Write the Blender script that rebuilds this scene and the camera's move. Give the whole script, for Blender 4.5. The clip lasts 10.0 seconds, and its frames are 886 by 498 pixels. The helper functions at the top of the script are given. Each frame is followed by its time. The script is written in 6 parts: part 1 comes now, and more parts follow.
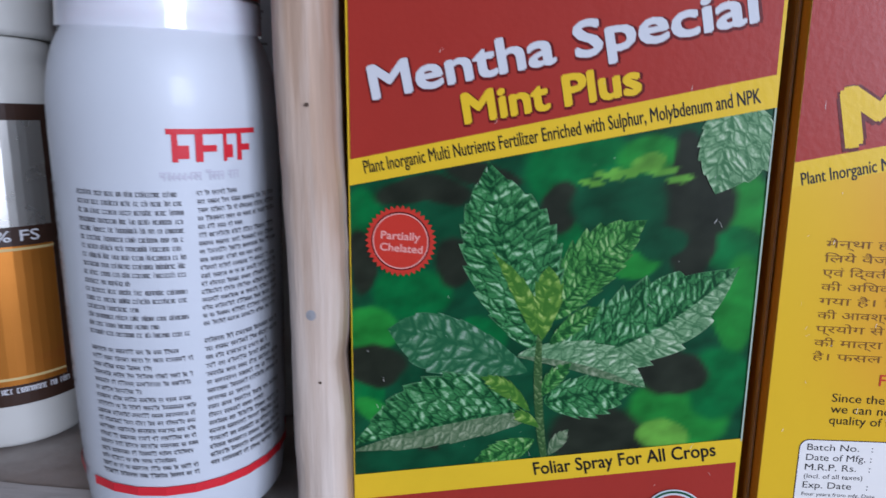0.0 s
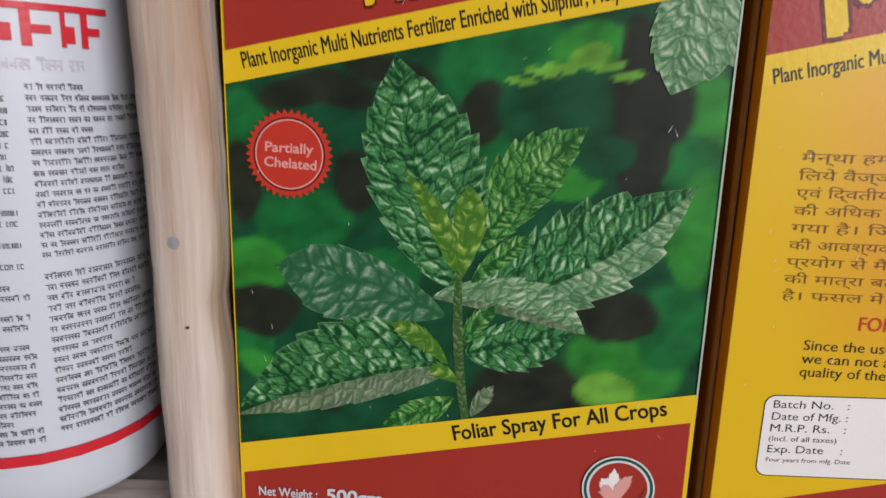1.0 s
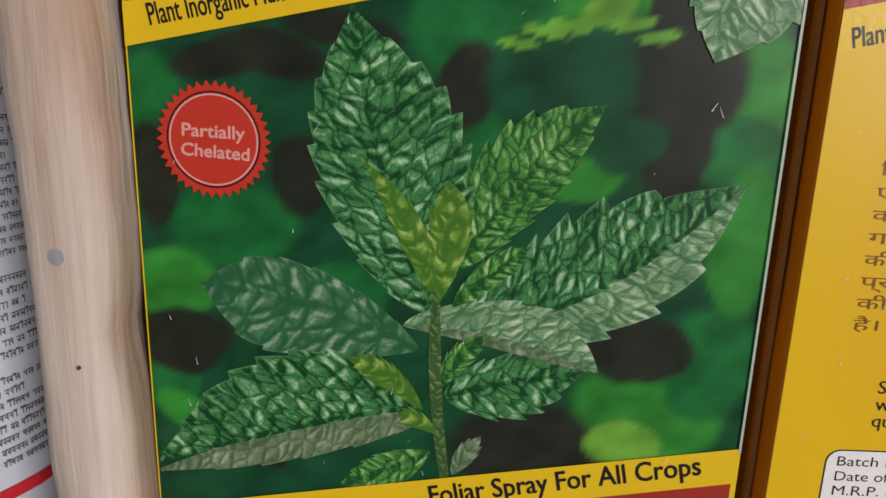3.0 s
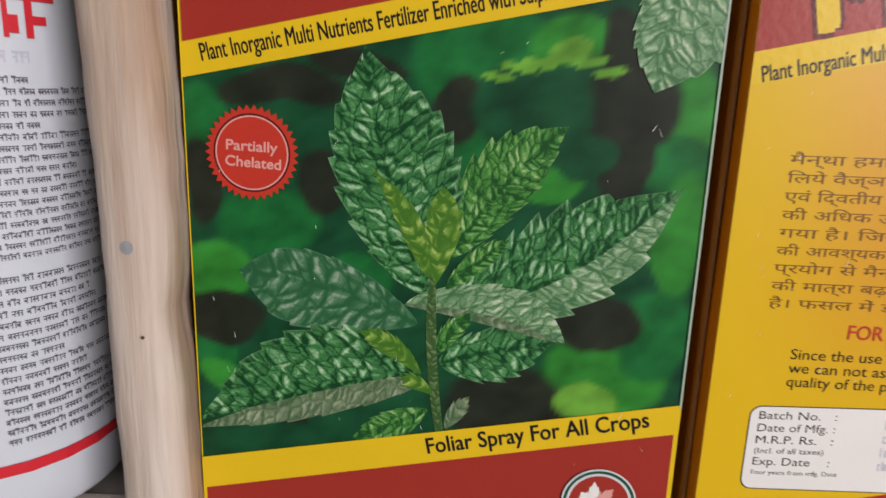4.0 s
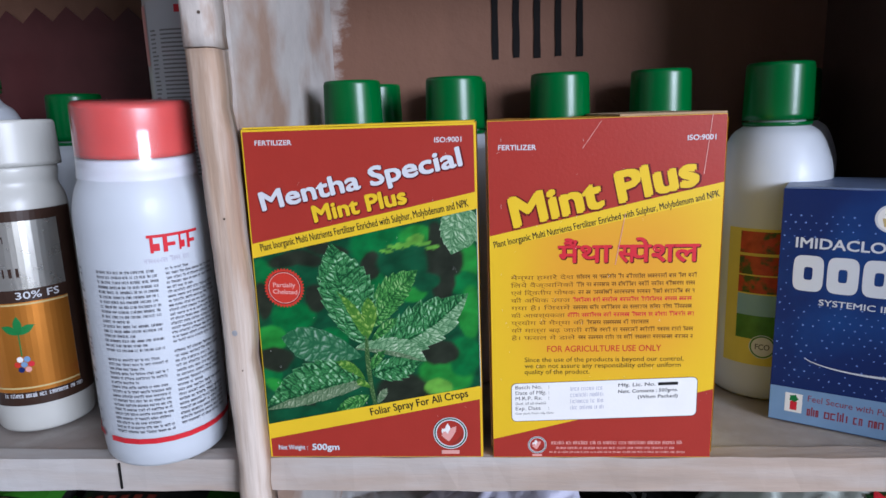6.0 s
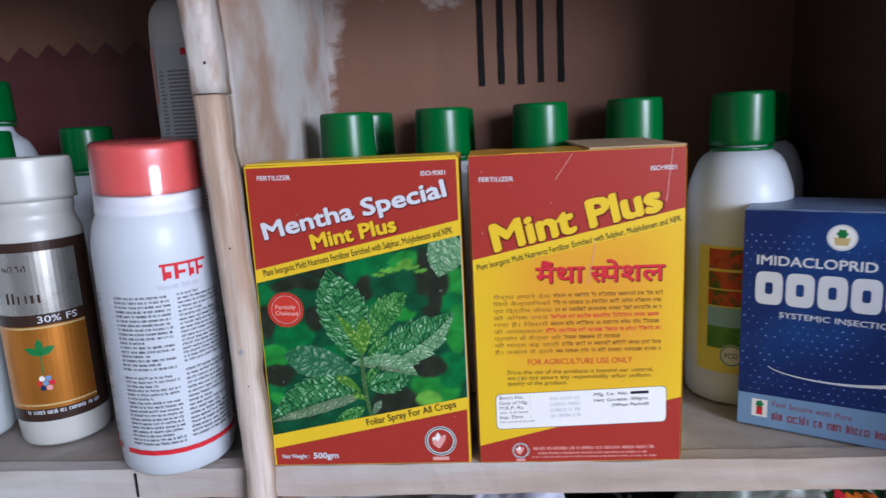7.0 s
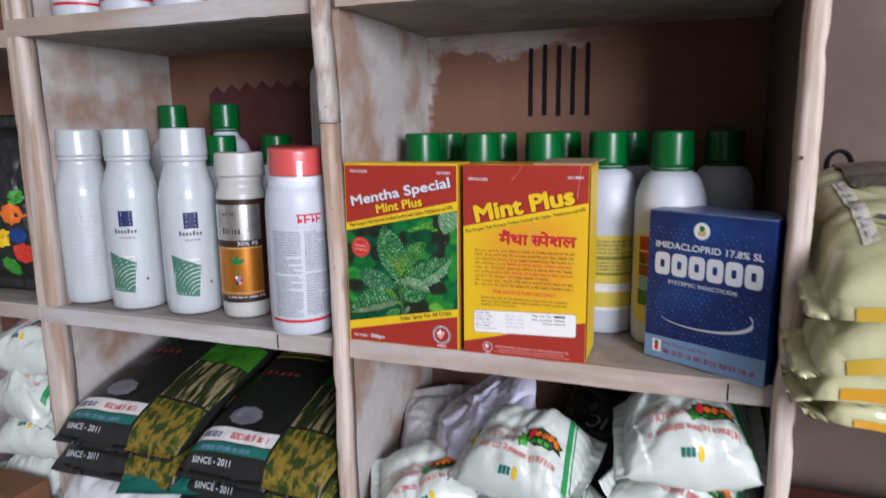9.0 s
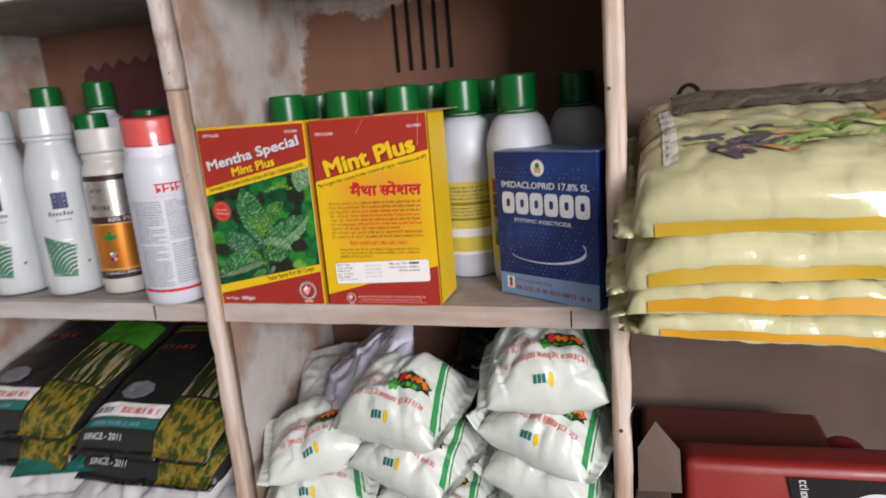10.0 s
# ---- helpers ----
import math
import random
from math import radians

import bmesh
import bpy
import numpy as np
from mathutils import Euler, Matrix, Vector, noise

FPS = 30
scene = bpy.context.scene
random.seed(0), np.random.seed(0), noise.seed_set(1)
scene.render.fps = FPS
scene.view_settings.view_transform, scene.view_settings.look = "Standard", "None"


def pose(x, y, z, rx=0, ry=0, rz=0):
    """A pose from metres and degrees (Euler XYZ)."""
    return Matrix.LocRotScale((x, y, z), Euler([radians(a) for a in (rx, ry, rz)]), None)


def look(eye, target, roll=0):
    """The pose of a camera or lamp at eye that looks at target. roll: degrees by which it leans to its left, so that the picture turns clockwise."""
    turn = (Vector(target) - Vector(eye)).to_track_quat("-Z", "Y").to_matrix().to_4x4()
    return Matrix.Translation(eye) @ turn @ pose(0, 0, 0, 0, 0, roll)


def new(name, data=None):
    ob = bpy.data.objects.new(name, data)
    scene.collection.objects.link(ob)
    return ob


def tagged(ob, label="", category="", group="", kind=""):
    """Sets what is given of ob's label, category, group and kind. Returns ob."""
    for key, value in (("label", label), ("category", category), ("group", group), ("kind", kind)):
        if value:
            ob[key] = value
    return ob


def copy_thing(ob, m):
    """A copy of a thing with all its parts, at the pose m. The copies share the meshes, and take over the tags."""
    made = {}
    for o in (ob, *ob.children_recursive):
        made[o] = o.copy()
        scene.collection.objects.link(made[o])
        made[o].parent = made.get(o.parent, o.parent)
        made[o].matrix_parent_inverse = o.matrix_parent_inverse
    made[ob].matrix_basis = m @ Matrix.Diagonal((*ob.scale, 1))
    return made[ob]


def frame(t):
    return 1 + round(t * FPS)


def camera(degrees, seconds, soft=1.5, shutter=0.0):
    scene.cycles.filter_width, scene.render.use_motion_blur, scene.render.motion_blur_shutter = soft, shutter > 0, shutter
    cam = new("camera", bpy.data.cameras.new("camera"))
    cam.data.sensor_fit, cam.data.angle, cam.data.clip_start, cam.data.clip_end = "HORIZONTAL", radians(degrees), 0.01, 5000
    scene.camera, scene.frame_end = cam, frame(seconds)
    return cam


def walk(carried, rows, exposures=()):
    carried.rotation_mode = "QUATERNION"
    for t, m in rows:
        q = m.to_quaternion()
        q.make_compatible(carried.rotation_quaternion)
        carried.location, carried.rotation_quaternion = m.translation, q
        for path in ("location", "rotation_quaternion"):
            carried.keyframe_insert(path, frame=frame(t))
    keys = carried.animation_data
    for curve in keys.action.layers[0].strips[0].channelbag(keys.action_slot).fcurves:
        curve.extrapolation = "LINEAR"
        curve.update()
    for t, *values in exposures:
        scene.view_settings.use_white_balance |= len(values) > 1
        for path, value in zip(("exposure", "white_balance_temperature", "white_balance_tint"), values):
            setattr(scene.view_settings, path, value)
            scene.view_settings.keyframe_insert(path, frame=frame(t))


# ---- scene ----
import itertools

cam = camera(68.0, 10.0, 1.5, 0.4)
PATH = [
    (0, (0.116, 0.092, 1.401), (-0.137, 2.038, 1.013), 0.5),
    (0.5, (0.127, 0.113, 1.392), (-0.082, 2.055, 0.959), 0.7),
    (1, (0.131, 0.129, 1.375), (-0.029, 2.076, 0.947), 1.5),
    (1.5, (0.127, 0.15, 1.37), (-0.028, 2.094, 0.927), 1.3),
    (2, (0.127, 0.16, 1.369), (-0.018, 2.107, 0.934), 1.5),
    (2.5, (0.129, 0.169, 1.369), (-0.004, 2.119, 0.946), 1.3),
    (2.7, (0.13, 0.172, 1.37), (0.001, 2.115, 0.914), 1.6),
    (4, (0.133, 0.139, 1.376), (0.023, 2.086, 0.929), 1.9),
    (4.5, (0.153, 0.088, 1.411), (0.155, 2.003, 0.834), 2.6),
    (4.7, (0.166, 0.048, 1.418), (0.132, 1.979, 0.9), 0.6),
    (5, (0.172, 0.005, 1.447), (0.081, 1.941, 0.957), -0.5),
    (5.5, (0.183, -0.034, 1.461), (0.084, 1.909, 0.995), -1.4),
    (5.7, (0.193, -0.05, 1.457), (0.064, 1.899, 1.026), -1.7),
    (6.8, (0.194, -0.084, 1.472), (0.074, 1.874, 1.085), -2.7),
    (7, (0.205, -0.096, 1.476), (0.07, 1.862, 1.089), -2.9),
    (7.5, (0.262, -0.137, 1.489), (0.011, 1.819, 1.154), -3.6),
    (7.8, (0.328, -0.171, 1.491), (-0.127, 1.752, 1.181), -3.8),
    (8, (0.369, -0.194, 1.488), (-0.138, 1.71, 1.147), -2.6),
    (8.3, (0.391, -0.226, 1.493), (-0.209, 1.658, 1.195), -3.4),
    (8.5, (0.387, -0.263, 1.496), (-0.261, 1.611, 1.238), -2.5),
    (9, (0.411, -0.345, 1.489), (-0.268, 1.502, 1.132), -0.7),
    (9.3, (0.439, -0.362, 1.484), (-0.231, 1.484, 1.105), -3.8),
    (9.5, (0.456, -0.361, 1.484), (-0.065, 1.536, 1.119), -4.4),
    (9.8, (0.492, -0.345, 1.479), (0.018, 1.552, 1.056), -4.8),
    (10, (0.527, -0.331, 1.464), (-0.046, 1.533, 1.022), -4.7),
]
walk(cam, [(t, look(eye, target, roll)) for t, eye, target, roll in PATH],
     [(0.0, -0.3, 5300, 10), (0.5, -0.33, 5800, 10), (1.0, -0.34, 6400, 10), (1.5, -0.5, 6500, 10), (2.0, -0.46, 6500, 10), (2.5, -0.44, 6600, 10), (4.0, -0.3, 6600, 10), (4.5, -0.03, 6200, 10), (5.0, -0.05, 5900, 9), (5.5, 0.0, 5400, 8),
      (7.0, -0.05, 5400, 8), (7.5, 0.08, 5400, 7), (8.0, 0.1, 5450, 7), (8.5, -0.08, 5900, 9), (9.0, -0.05, 5850, 10), (9.5, -0.1, 6500, 11), (10.0, -0.1, 6500, 11)])

# ---- light: daylight through the shop's open front, behind and to one side ----
world = bpy.data.worlds.new("sky")
world.use_nodes = True
scene.world = world
wn = world.node_tree.nodes
sky = wn.new("ShaderNodeTexSky")
sky.sky_type, sky.sun_disc, sky.sun_elevation, sky.sun_rotation = "NISHITA", False, radians(50), radians(150)
world.node_tree.links.new(sky.outputs[0], wn["Background"].inputs[0])
wn["Background"].inputs[1].default_value = 0.12


def area_lamp(name, m, sx, sy, watts, colour):
    d = bpy.data.lights.new(name, "AREA")
    d.shape, d.size, d.size_y, d.energy, d.color = "RECTANGLE", sx, sy, watts, colour
    ob = new(name, d)
    ob.matrix_world = m
    return ob


area_lamp("daylight_in_shop_front", look((2.25, -2.10, 1.95), (0.25, 0.35, 1.35)), 1.2, 1.0, 132, (1.0, 0.95, 0.99))


# ---- materials ----
def material(name, base, rough=0.5, metal=0.0, vary=0.12, scale=30.0, bump=0.0, bump_scale=200.0, second=None,
             second_scale=8.0, second_cut=(0.5, 0.6), stretch=(1, 1, 1), coat=0.0, spec=0.5, trans=0.0, sub=0.0, crinkle=0.0):
    """A surface with grain at one scale, patches of a second colour at another, and fine relief."""
    m = bpy.data.materials.new(name)
    m.use_nodes = True
    nt = m.node_tree
    b = nt.nodes["Principled BSDF"]
    b.inputs["Roughness"].default_value, b.inputs["Metallic"].default_value = rough, metal
    b.inputs["Coat Weight"].default_value, b.inputs["Specular IOR Level"].default_value = coat, spec
    b.inputs["Transmission Weight"].default_value = trans
    b.inputs["Subsurface Weight"].default_value = sub
    b.inputs["Subsurface Radius"].default_value = (0.004, 0.004, 0.004)
    tc, mp = nt.nodes.new("ShaderNodeTexCoord"), nt.nodes.new("ShaderNodeMapping")
    mp.inputs["Scale"].default_value = stretch
    nt.links.new(tc.outputs["Object"], mp.inputs[0])

    def noise_at(s, detail=5.0):
        n = nt.nodes.new("ShaderNodeTexNoise")
        n.inputs["Scale"].default_value, n.inputs["Detail"].default_value = s, detail
        nt.links.new(mp.outputs[0], n.inputs["Vector"])
        return n

    def mixed(fac, a, c):
        x = nt.nodes.new("ShaderNodeMix")
        x.data_type = "RGBA"
        for sock, v in ((x.inputs[0], fac), (x.inputs[6], a), (x.inputs[7], c)):
            if isinstance(v, (tuple, float)):
                sock.default_value = v
            else:
                nt.links.new(v, sock)
        return x.outputs[2]

    c = tuple(base) + (1.0,)
    dark = tuple(v * (1 - vary) for v in base) + (1.0,)
    light = tuple(min(1.0, v * (1 + vary)) for v in base) + (1.0,)
    out = mixed(noise_at(scale).outputs[0], dark, light)
    if second:
        r = nt.nodes.new("ShaderNodeMapRange")
        r.inputs["From Min"].default_value, r.inputs["From Max"].default_value = second_cut
        nt.links.new(noise_at(second_scale, 8.0).outputs[0], r.inputs[0])
        out = mixed(r.outputs[0], out, tuple(second) + (1.0,))
    nt.links.new(out, b.inputs["Base Color"])
    rr = nt.nodes.new("ShaderNodeMapRange")
    rr.inputs["To Min"].default_value, rr.inputs["To Max"].default_value = rough * 0.85, min(1.0, rough * 1.15)
    nt.links.new(noise_at(scale * 2.3).outputs[0], rr.inputs[0])
    nt.links.new(rr.outputs[0], b.inputs["Roughness"])
    if bump:
        bp = nt.nodes.new("ShaderNodeBump")
        bp.inputs["Strength"].default_value, bp.inputs["Distance"].default_value = bump, 0.002
        height = noise_at(bump_scale).outputs[0]
        if crinkle:
            for s, amount in ((crinkle, 0.8), (crinkle * 2.2, 0.35)):
                n1 = nt.nodes.new("ShaderNodeMath")
                n1.operation = "SUBTRACT"
                nt.links.new(noise_at(s, 1.0).outputs[0], n1.inputs[0])
                n1.inputs[1].default_value = 0.5
                n2 = nt.nodes.new("ShaderNodeMath")
                n2.operation = "ABSOLUTE"
                nt.links.new(n1.outputs[0], n2.inputs[0])
                sharp = nt.nodes.new("ShaderNodeMapRange")
                sharp.inputs[2].default_value, sharp.inputs[4].default_value = 0.12, amount
                nt.links.new(n2.outputs[0], sharp.inputs[0])
                add = nt.nodes.new("ShaderNodeMath")
                nt.links.new(height, add.inputs[0])
                nt.links.new(sharp.outputs[0], add.inputs[1])
                height = add.outputs[0]
        nt.links.new(height, bp.inputs["Height"])
        nt.links.new(bp.outputs[0], b.inputs["Normal"])
    return m


WOOD = material("bare planed pine", (0.34, 0.238, 0.165), 0.66, vary=0.40, scale=170, bump=0.5, bump_scale=240, stretch=(1, 1, 0.07),
                second=(0.54, 0.46, 0.39), second_scale=70, second_cut=(0.40, 0.57))
WHITEWOOD = material("flaking whitewash on timber", (0.46, 0.41, 0.365), 0.8, vary=0.28, scale=80, bump=0.7, bump_scale=120, stretch=(1, 1, 0.35),
                     second=(0.30, 0.215, 0.16), second_scale=55, second_cut=(0.46, 0.56))
PLANK = material("dusty whitewashed plank", (0.36, 0.28, 0.22), 0.75, vary=0.25, scale=70, bump=0.4, bump_scale=160, stretch=(0.15, 1, 1),
                 second=(0.47, 0.45, 0.43), second_scale=24, second_cut=(0.38, 0.60))
SHELFTOP = material("dusty grey brown shelf board", (0.29, 0.25, 0.22), 0.8, vary=0.2, scale=40, bump=0.2, bump_scale=150,
                    second=(0.36, 0.33, 0.30), second_scale=14)
PLASTER = material("limewashed divider board", (0.43, 0.40, 0.37), 0.85, vary=0.20, scale=26, bump=0.5, bump_scale=60,
                   second=(0.29, 0.195, 0.14), second_scale=11, second_cut=(0.47, 0.62))
BROWN = material("brown distempered divider board", (0.072, 0.039, 0.027), 0.75, vary=0.18, scale=14, bump=0.25, bump_scale=70)
PINKWALL = material("faded pinkish plaster wall", (0.108, 0.075, 0.057), 0.9, vary=0.14, scale=9, bump=0.2, bump_scale=80,
                    second=(0.160, 0.116, 0.092), second_scale=5, second_cut=(0.50, 0.66))
ROOM = material("painted shop wall", (0.55, 0.54, 0.53), 0.85, vary=0.06, scale=6)
FLOORM = material("cement floor", (0.18, 0.175, 0.165), 0.8, vary=0.15, scale=8)
BLACK = material("black paint", (0.010, 0.009, 0.009), 0.85, spec=0.12)


def painted_back():
    """Brown distemper with a ragged coat of lime that reaches in from one side and along the top."""
    m = bpy.data.materials.new("brown back board with lime coat")
    m.use_nodes = True
    nt = m.node_tree
    b = nt.nodes["Principled BSDF"]
    b.inputs["Roughness"].default_value = 0.8
    tc = nt.nodes.new("ShaderNodeTexCoord")
    sep = nt.nodes.new("ShaderNodeSeparateXYZ")
    nt.links.new(tc.outputs["Object"], sep.inputs[0])

    def calc(op, a, c, d=None):
        n = nt.nodes.new("ShaderNodeMath")
        n.operation = op
        for k, v in enumerate((a, c, d)):
            if isinstance(v, (int, float)):
                n.inputs[k].default_value = v
            elif v is not None:
                nt.links.new(v, n.inputs[k])
        return n.outputs[0]

    def grain(s, detail, stretch):
        mp = nt.nodes.new("ShaderNodeMapping")
        mp.inputs["Scale"].default_value = stretch
        nt.links.new(tc.outputs["Object"], mp.inputs[0])
        n = nt.nodes.new("ShaderNodeTexNoise")
        n.inputs["Scale"].default_value, n.inputs["Detail"].default_value, n.inputs["Roughness"].default_value = s, detail, 0.65
        nt.links.new(mp.outputs[0], n.inputs["Vector"])
        return n.outputs[0]

    def mixed(fac, a, c):
        x = nt.nodes.new("ShaderNodeMix")
        x.data_type = "RGBA"
        for sock, v in ((x.inputs[0], fac), (x.inputs[6], a), (x.inputs[7], c)):
            if isinstance(v, tuple):
                sock.default_value = v
            else:
                nt.links.new(v, sock)
        return x.outputs[2]

    def step(v, a, c):
        r = nt.nodes.new("ShaderNodeMapRange")
        r.interpolation_type = "SMOOTHSTEP"
        r.inputs[1].default_value, r.inputs[2].default_value = a, c
        nt.links.new(v, r.inputs[0])
        return r.outputs[0]

    x, z = sep.outputs[0], sep.outputs[2]
    reach = calc("MULTIPLY_ADD", calc("SUBTRACT", z, 1.53), 0.26, 0.066)
    rag = calc("MULTIPLY_ADD", grain(9.0, 6.0, (1, 1, 1)), 0.26, -0.13)
    fine = calc("MULTIPLY_ADD", grain(60.0, 6.0, (0.5, 1, 1)), 0.05, -0.025)
    side = calc("SUBTRACT", calc("ADD", calc("MULTIPLY_ADD", rag, 0.3, reach), fine), x)
    lime = calc("MULTIPLY", step(side, -0.004, 0.012), step(x, 0.0, 0.05))
    high = calc("MULTIPLY", step(calc("ADD", calc("ADD", calc("MULTIPLY_ADD", x, -0.05, z), calc("MULTIPLY", rag, 0.35)), fine), 1.578, 1.590), step(calc("SUBTRACT", 0.36, x), 0.0, 0.16))
    high = calc("MULTIPLY", calc("MULTIPLY", high, step(x, 0.0, 0.05)), step(grain(35.0, 5.0, (0.3, 1, 1)), 0.30, 0.56))
    both = calc("MAXIMUM", calc("MULTIPLY", lime, step(grain(22.0, 5.0, (1, 1, 1)), 0.2, 0.5)), calc("MULTIPLY", high, 0.8))
    brown = mixed(grain(14.0, 5.0, (1, 1, 0.3)), (0.112, 0.052, 0.031, 1), (0.20, 0.098, 0.058, 1))
    pale = mixed(grain(30.0, 5.0, (1, 1, 1)), (0.25, 0.19, 0.155, 1), (0.47, 0.43, 0.40, 1))
    nt.links.new(mixed(both, brown, pale), b.inputs["Base Color"])
    bp = nt.nodes.new("ShaderNodeBump")
    bp.inputs["Strength"].default_value, bp.inputs["Distance"].default_value = 0.4, 0.002
    nt.links.new(calc("ADD", calc("MULTIPLY", both, 0.6), grain(80.0, 4.0, (1, 1, 1))), bp.inputs["Height"])
    nt.links.new(bp.outputs[0], b.inputs["Normal"])
    return m


BACKPAINT = painted_back()

# ---- builders ----
def part(name, bm, mat, parent=None, label="", smooth=False):
    """Links a bmesh as one mesh object under a thing or a part."""
    me = bpy.data.meshes.new(name)
    bm.to_mesh(me)
    bm.free()
    if smooth:
        me.polygons.foreach_set("use_smooth", [True] * len(me.polygons))
    for m in (mat if isinstance(mat, (list, tuple)) else [mat]):
        me.materials.append(m)
    ob = new(name, me)
    if parent:
        ob.parent = parent
    if label:
        ob["label"] = label
    return ob


def thing(name, m, label, category, group="", kind=""):
    ob = new(name)
    ob.empty_display_size = 0.02
    ob.matrix_world = m
    return tagged(ob, label, category, group, kind)


def block(x0, x1, y0, y1, z0, z1, bevel=0.0, segments=2):
    bm = bmesh.new()
    bmesh.ops.create_cube(bm, size=1.0, matrix=Matrix.LocRotScale(((x0 + x1) / 2, (y0 + y1) / 2, (z0 + z1) / 2), None, (x1 - x0, y1 - y0, z1 - z0)))
    if bevel:
        bmesh.ops.bevel(bm, geom=bm.edges[:], offset=bevel, segments=segments, affect="EDGES", profile=0.6)
    return bm


def worn(bm, amount, scale, cuts=0):
    """Uneven, hand-planed faces: subdivide, then shift the vertices a little."""
    if cuts:
        bmesh.ops.subdivide_edges(bm, edges=[e for e in bm.edges if e.calc_length() > 0.03], cuts=cuts, use_grid_fill=True)
    for v in bm.verts:
        v.co += noise.noise_vector(v.co * scale) * amount
    return bm


def lathe(profile, seg=48, squash=1.0):
    """A turned body from (radius, height) pairs; closed at radius 0."""
    bm = bmesh.new()
    rings = []
    for r, z in profile:
        if r < 1e-5:
            rings.append([bm.verts.new((0, 0, z))])
        else:
            rings.append([bm.verts.new((r * math.cos(2 * math.pi * k / seg), squash * r * math.sin(2 * math.pi * k / seg), z)) for k in range(seg)])
    for a, b in zip(rings, rings[1:]):
        for k in range(seg):
            j = (k + 1) % seg
            if len(a) == 1 and len(b) > 1:
                bm.faces.new((a[0], b[j], b[k]))
            elif len(b) == 1 and len(a) > 1:
                bm.faces.new((a[k], a[j], b[0]))
            elif len(a) > 1:
                bm.faces.new((a[k], a[j], b[j], b[k]))
    bmesh.ops.recalc_face_normals(bm, faces=bm.faces[:])
    return bm


def rounded(profile, steps=4):
    """Softens the corners of a lathe profile by cutting them twice."""
    pts = [Vector(p) for p in profile]
    for _ in range(2):
        out = [pts[0]]
        for a, b in zip(pts, pts[1:]):
            out += [a.lerp(b, 0.22), a.lerp(b, 0.78)]
        pts = out + [pts[-1]]
    return [tuple(p) for p in pts]


def ribbed_cap(r, h, ribs=60, z=0.0, taper=0.96, depth=0.0006):
    """A screw cap with fine grip ribs on its skirt and a rounded top edge."""
    seg = ribs * 2
    bm = lathe([(0.0, z + 0.001), (r * 0.9, z), (r, z), (r, z + h * 0.1), (r * (1 + taper) / 2, z + h * 0.5), (r * taper, z + h * 0.92),
                (r * taper * 0.975, z + h * 0.98), (r * taper * 0.92, z + h), (r * taper * 0.85, z + h), (r * taper * 0.8, z + h * 0.985), (0.0, z + h * 0.985)], seg)
    for v in bm.verts:
        rr = math.hypot(v.co.x, v.co.y)
        if rr > r * taper * 0.94 and v.co.z < z + h * 0.95:
            k = round(math.atan2(v.co.y, v.co.x) / (2 * math.pi) * seg)
            if k % 2:
                v.co.x *= 1 - depth / rr
                v.co.y *= 1 - depth / rr
    return bm


FONT_CACHE = {}


def glyphs(body, bold=0.0):
    """A lettering outline as flat vertices and faces, starting at x = 0, in units of its capital height."""
    key = (body, bold)
    if key not in FONT_CACHE:
        cu = bpy.data.curves.new("lettering", "FONT")
        cu.body, cu.size, cu.offset, cu.resolution_u = body, 1.0, bold, 3
        ob = new("lettering", cu)
        bpy.context.view_layer.update()
        me = bpy.data.meshes.new_from_object(ob.evaluated_get(bpy.context.evaluated_depsgraph_get()))
        vs = [v.co.copy() for v in me.vertices]
        fs = [tuple(p.vertices) for p in me.polygons]
        bpy.data.objects.remove(ob)
        bpy.data.curves.remove(cu)
        bpy.data.meshes.remove(me)
        x0 = min((v.x for v in vs), default=0)
        x1 = max((v.x for v in vs), default=1)
        FONT_CACHE[key] = ([((v.x - x0) / 0.7, v.y / 0.7) for v in vs], fs, (x1 - x0) / 0.7)
    return FONT_CACHE[key]


def from_lists(vs, fs):
    bm = bmesh.new()
    bv = [bm.verts.new(v) for v in vs]
    for f in fs:
        try:
            bm.faces.new([bv[k] for k in f])
        except ValueError:
            pass
    return bm


def flat_place(y):
    return lambda x, z: (x, y, z)


def wrap_place(r, turn=0.0, lift=0.0004):
    """Places flat print round an upright cylinder; x runs along the surface from the side that faces -y."""
    def place(x, z):
        a = x / r - math.pi / 2 + radians(turn)
        return ((r + lift) * math.cos(a), (r + lift) * math.sin(a), z)
    return place


def lettering(name, body, x0, z0, x1, z1, height, mat, parent, place, bold=0.0, split=False):
    """Writing from (x0, z0) to (x1, z1) along its baseline, with capitals of that height."""
    vs, fs, wide = glyphs(body, 0.0)
    ax, az = x1 - x0, z1 - z0
    n = math.hypot(ax, az)
    nx, nz = -az / n * height, ax / n * height
    if split:
        # One part per letter: faces whose spans along the line overlap belong together.
        spans = sorted((min(vs[q][0] for q in f), max(vs[q][0] for q in f), f) for f in fs)
        groups, reach = [], -9.0
        for a, b, f in spans:
            if a > reach - 0.004:
                groups.append([])
            groups[-1].append(f)
            reach = max(reach, b)
        return [lettering_part("letter", vs, g, wide, x0, z0, ax, az, nx, nz, height, mat, parent, place, bold) for g in groups]
    return lettering_part(name, vs, fs, wide, x0, z0, ax, az, nx, nz, height, mat, parent, place, bold)


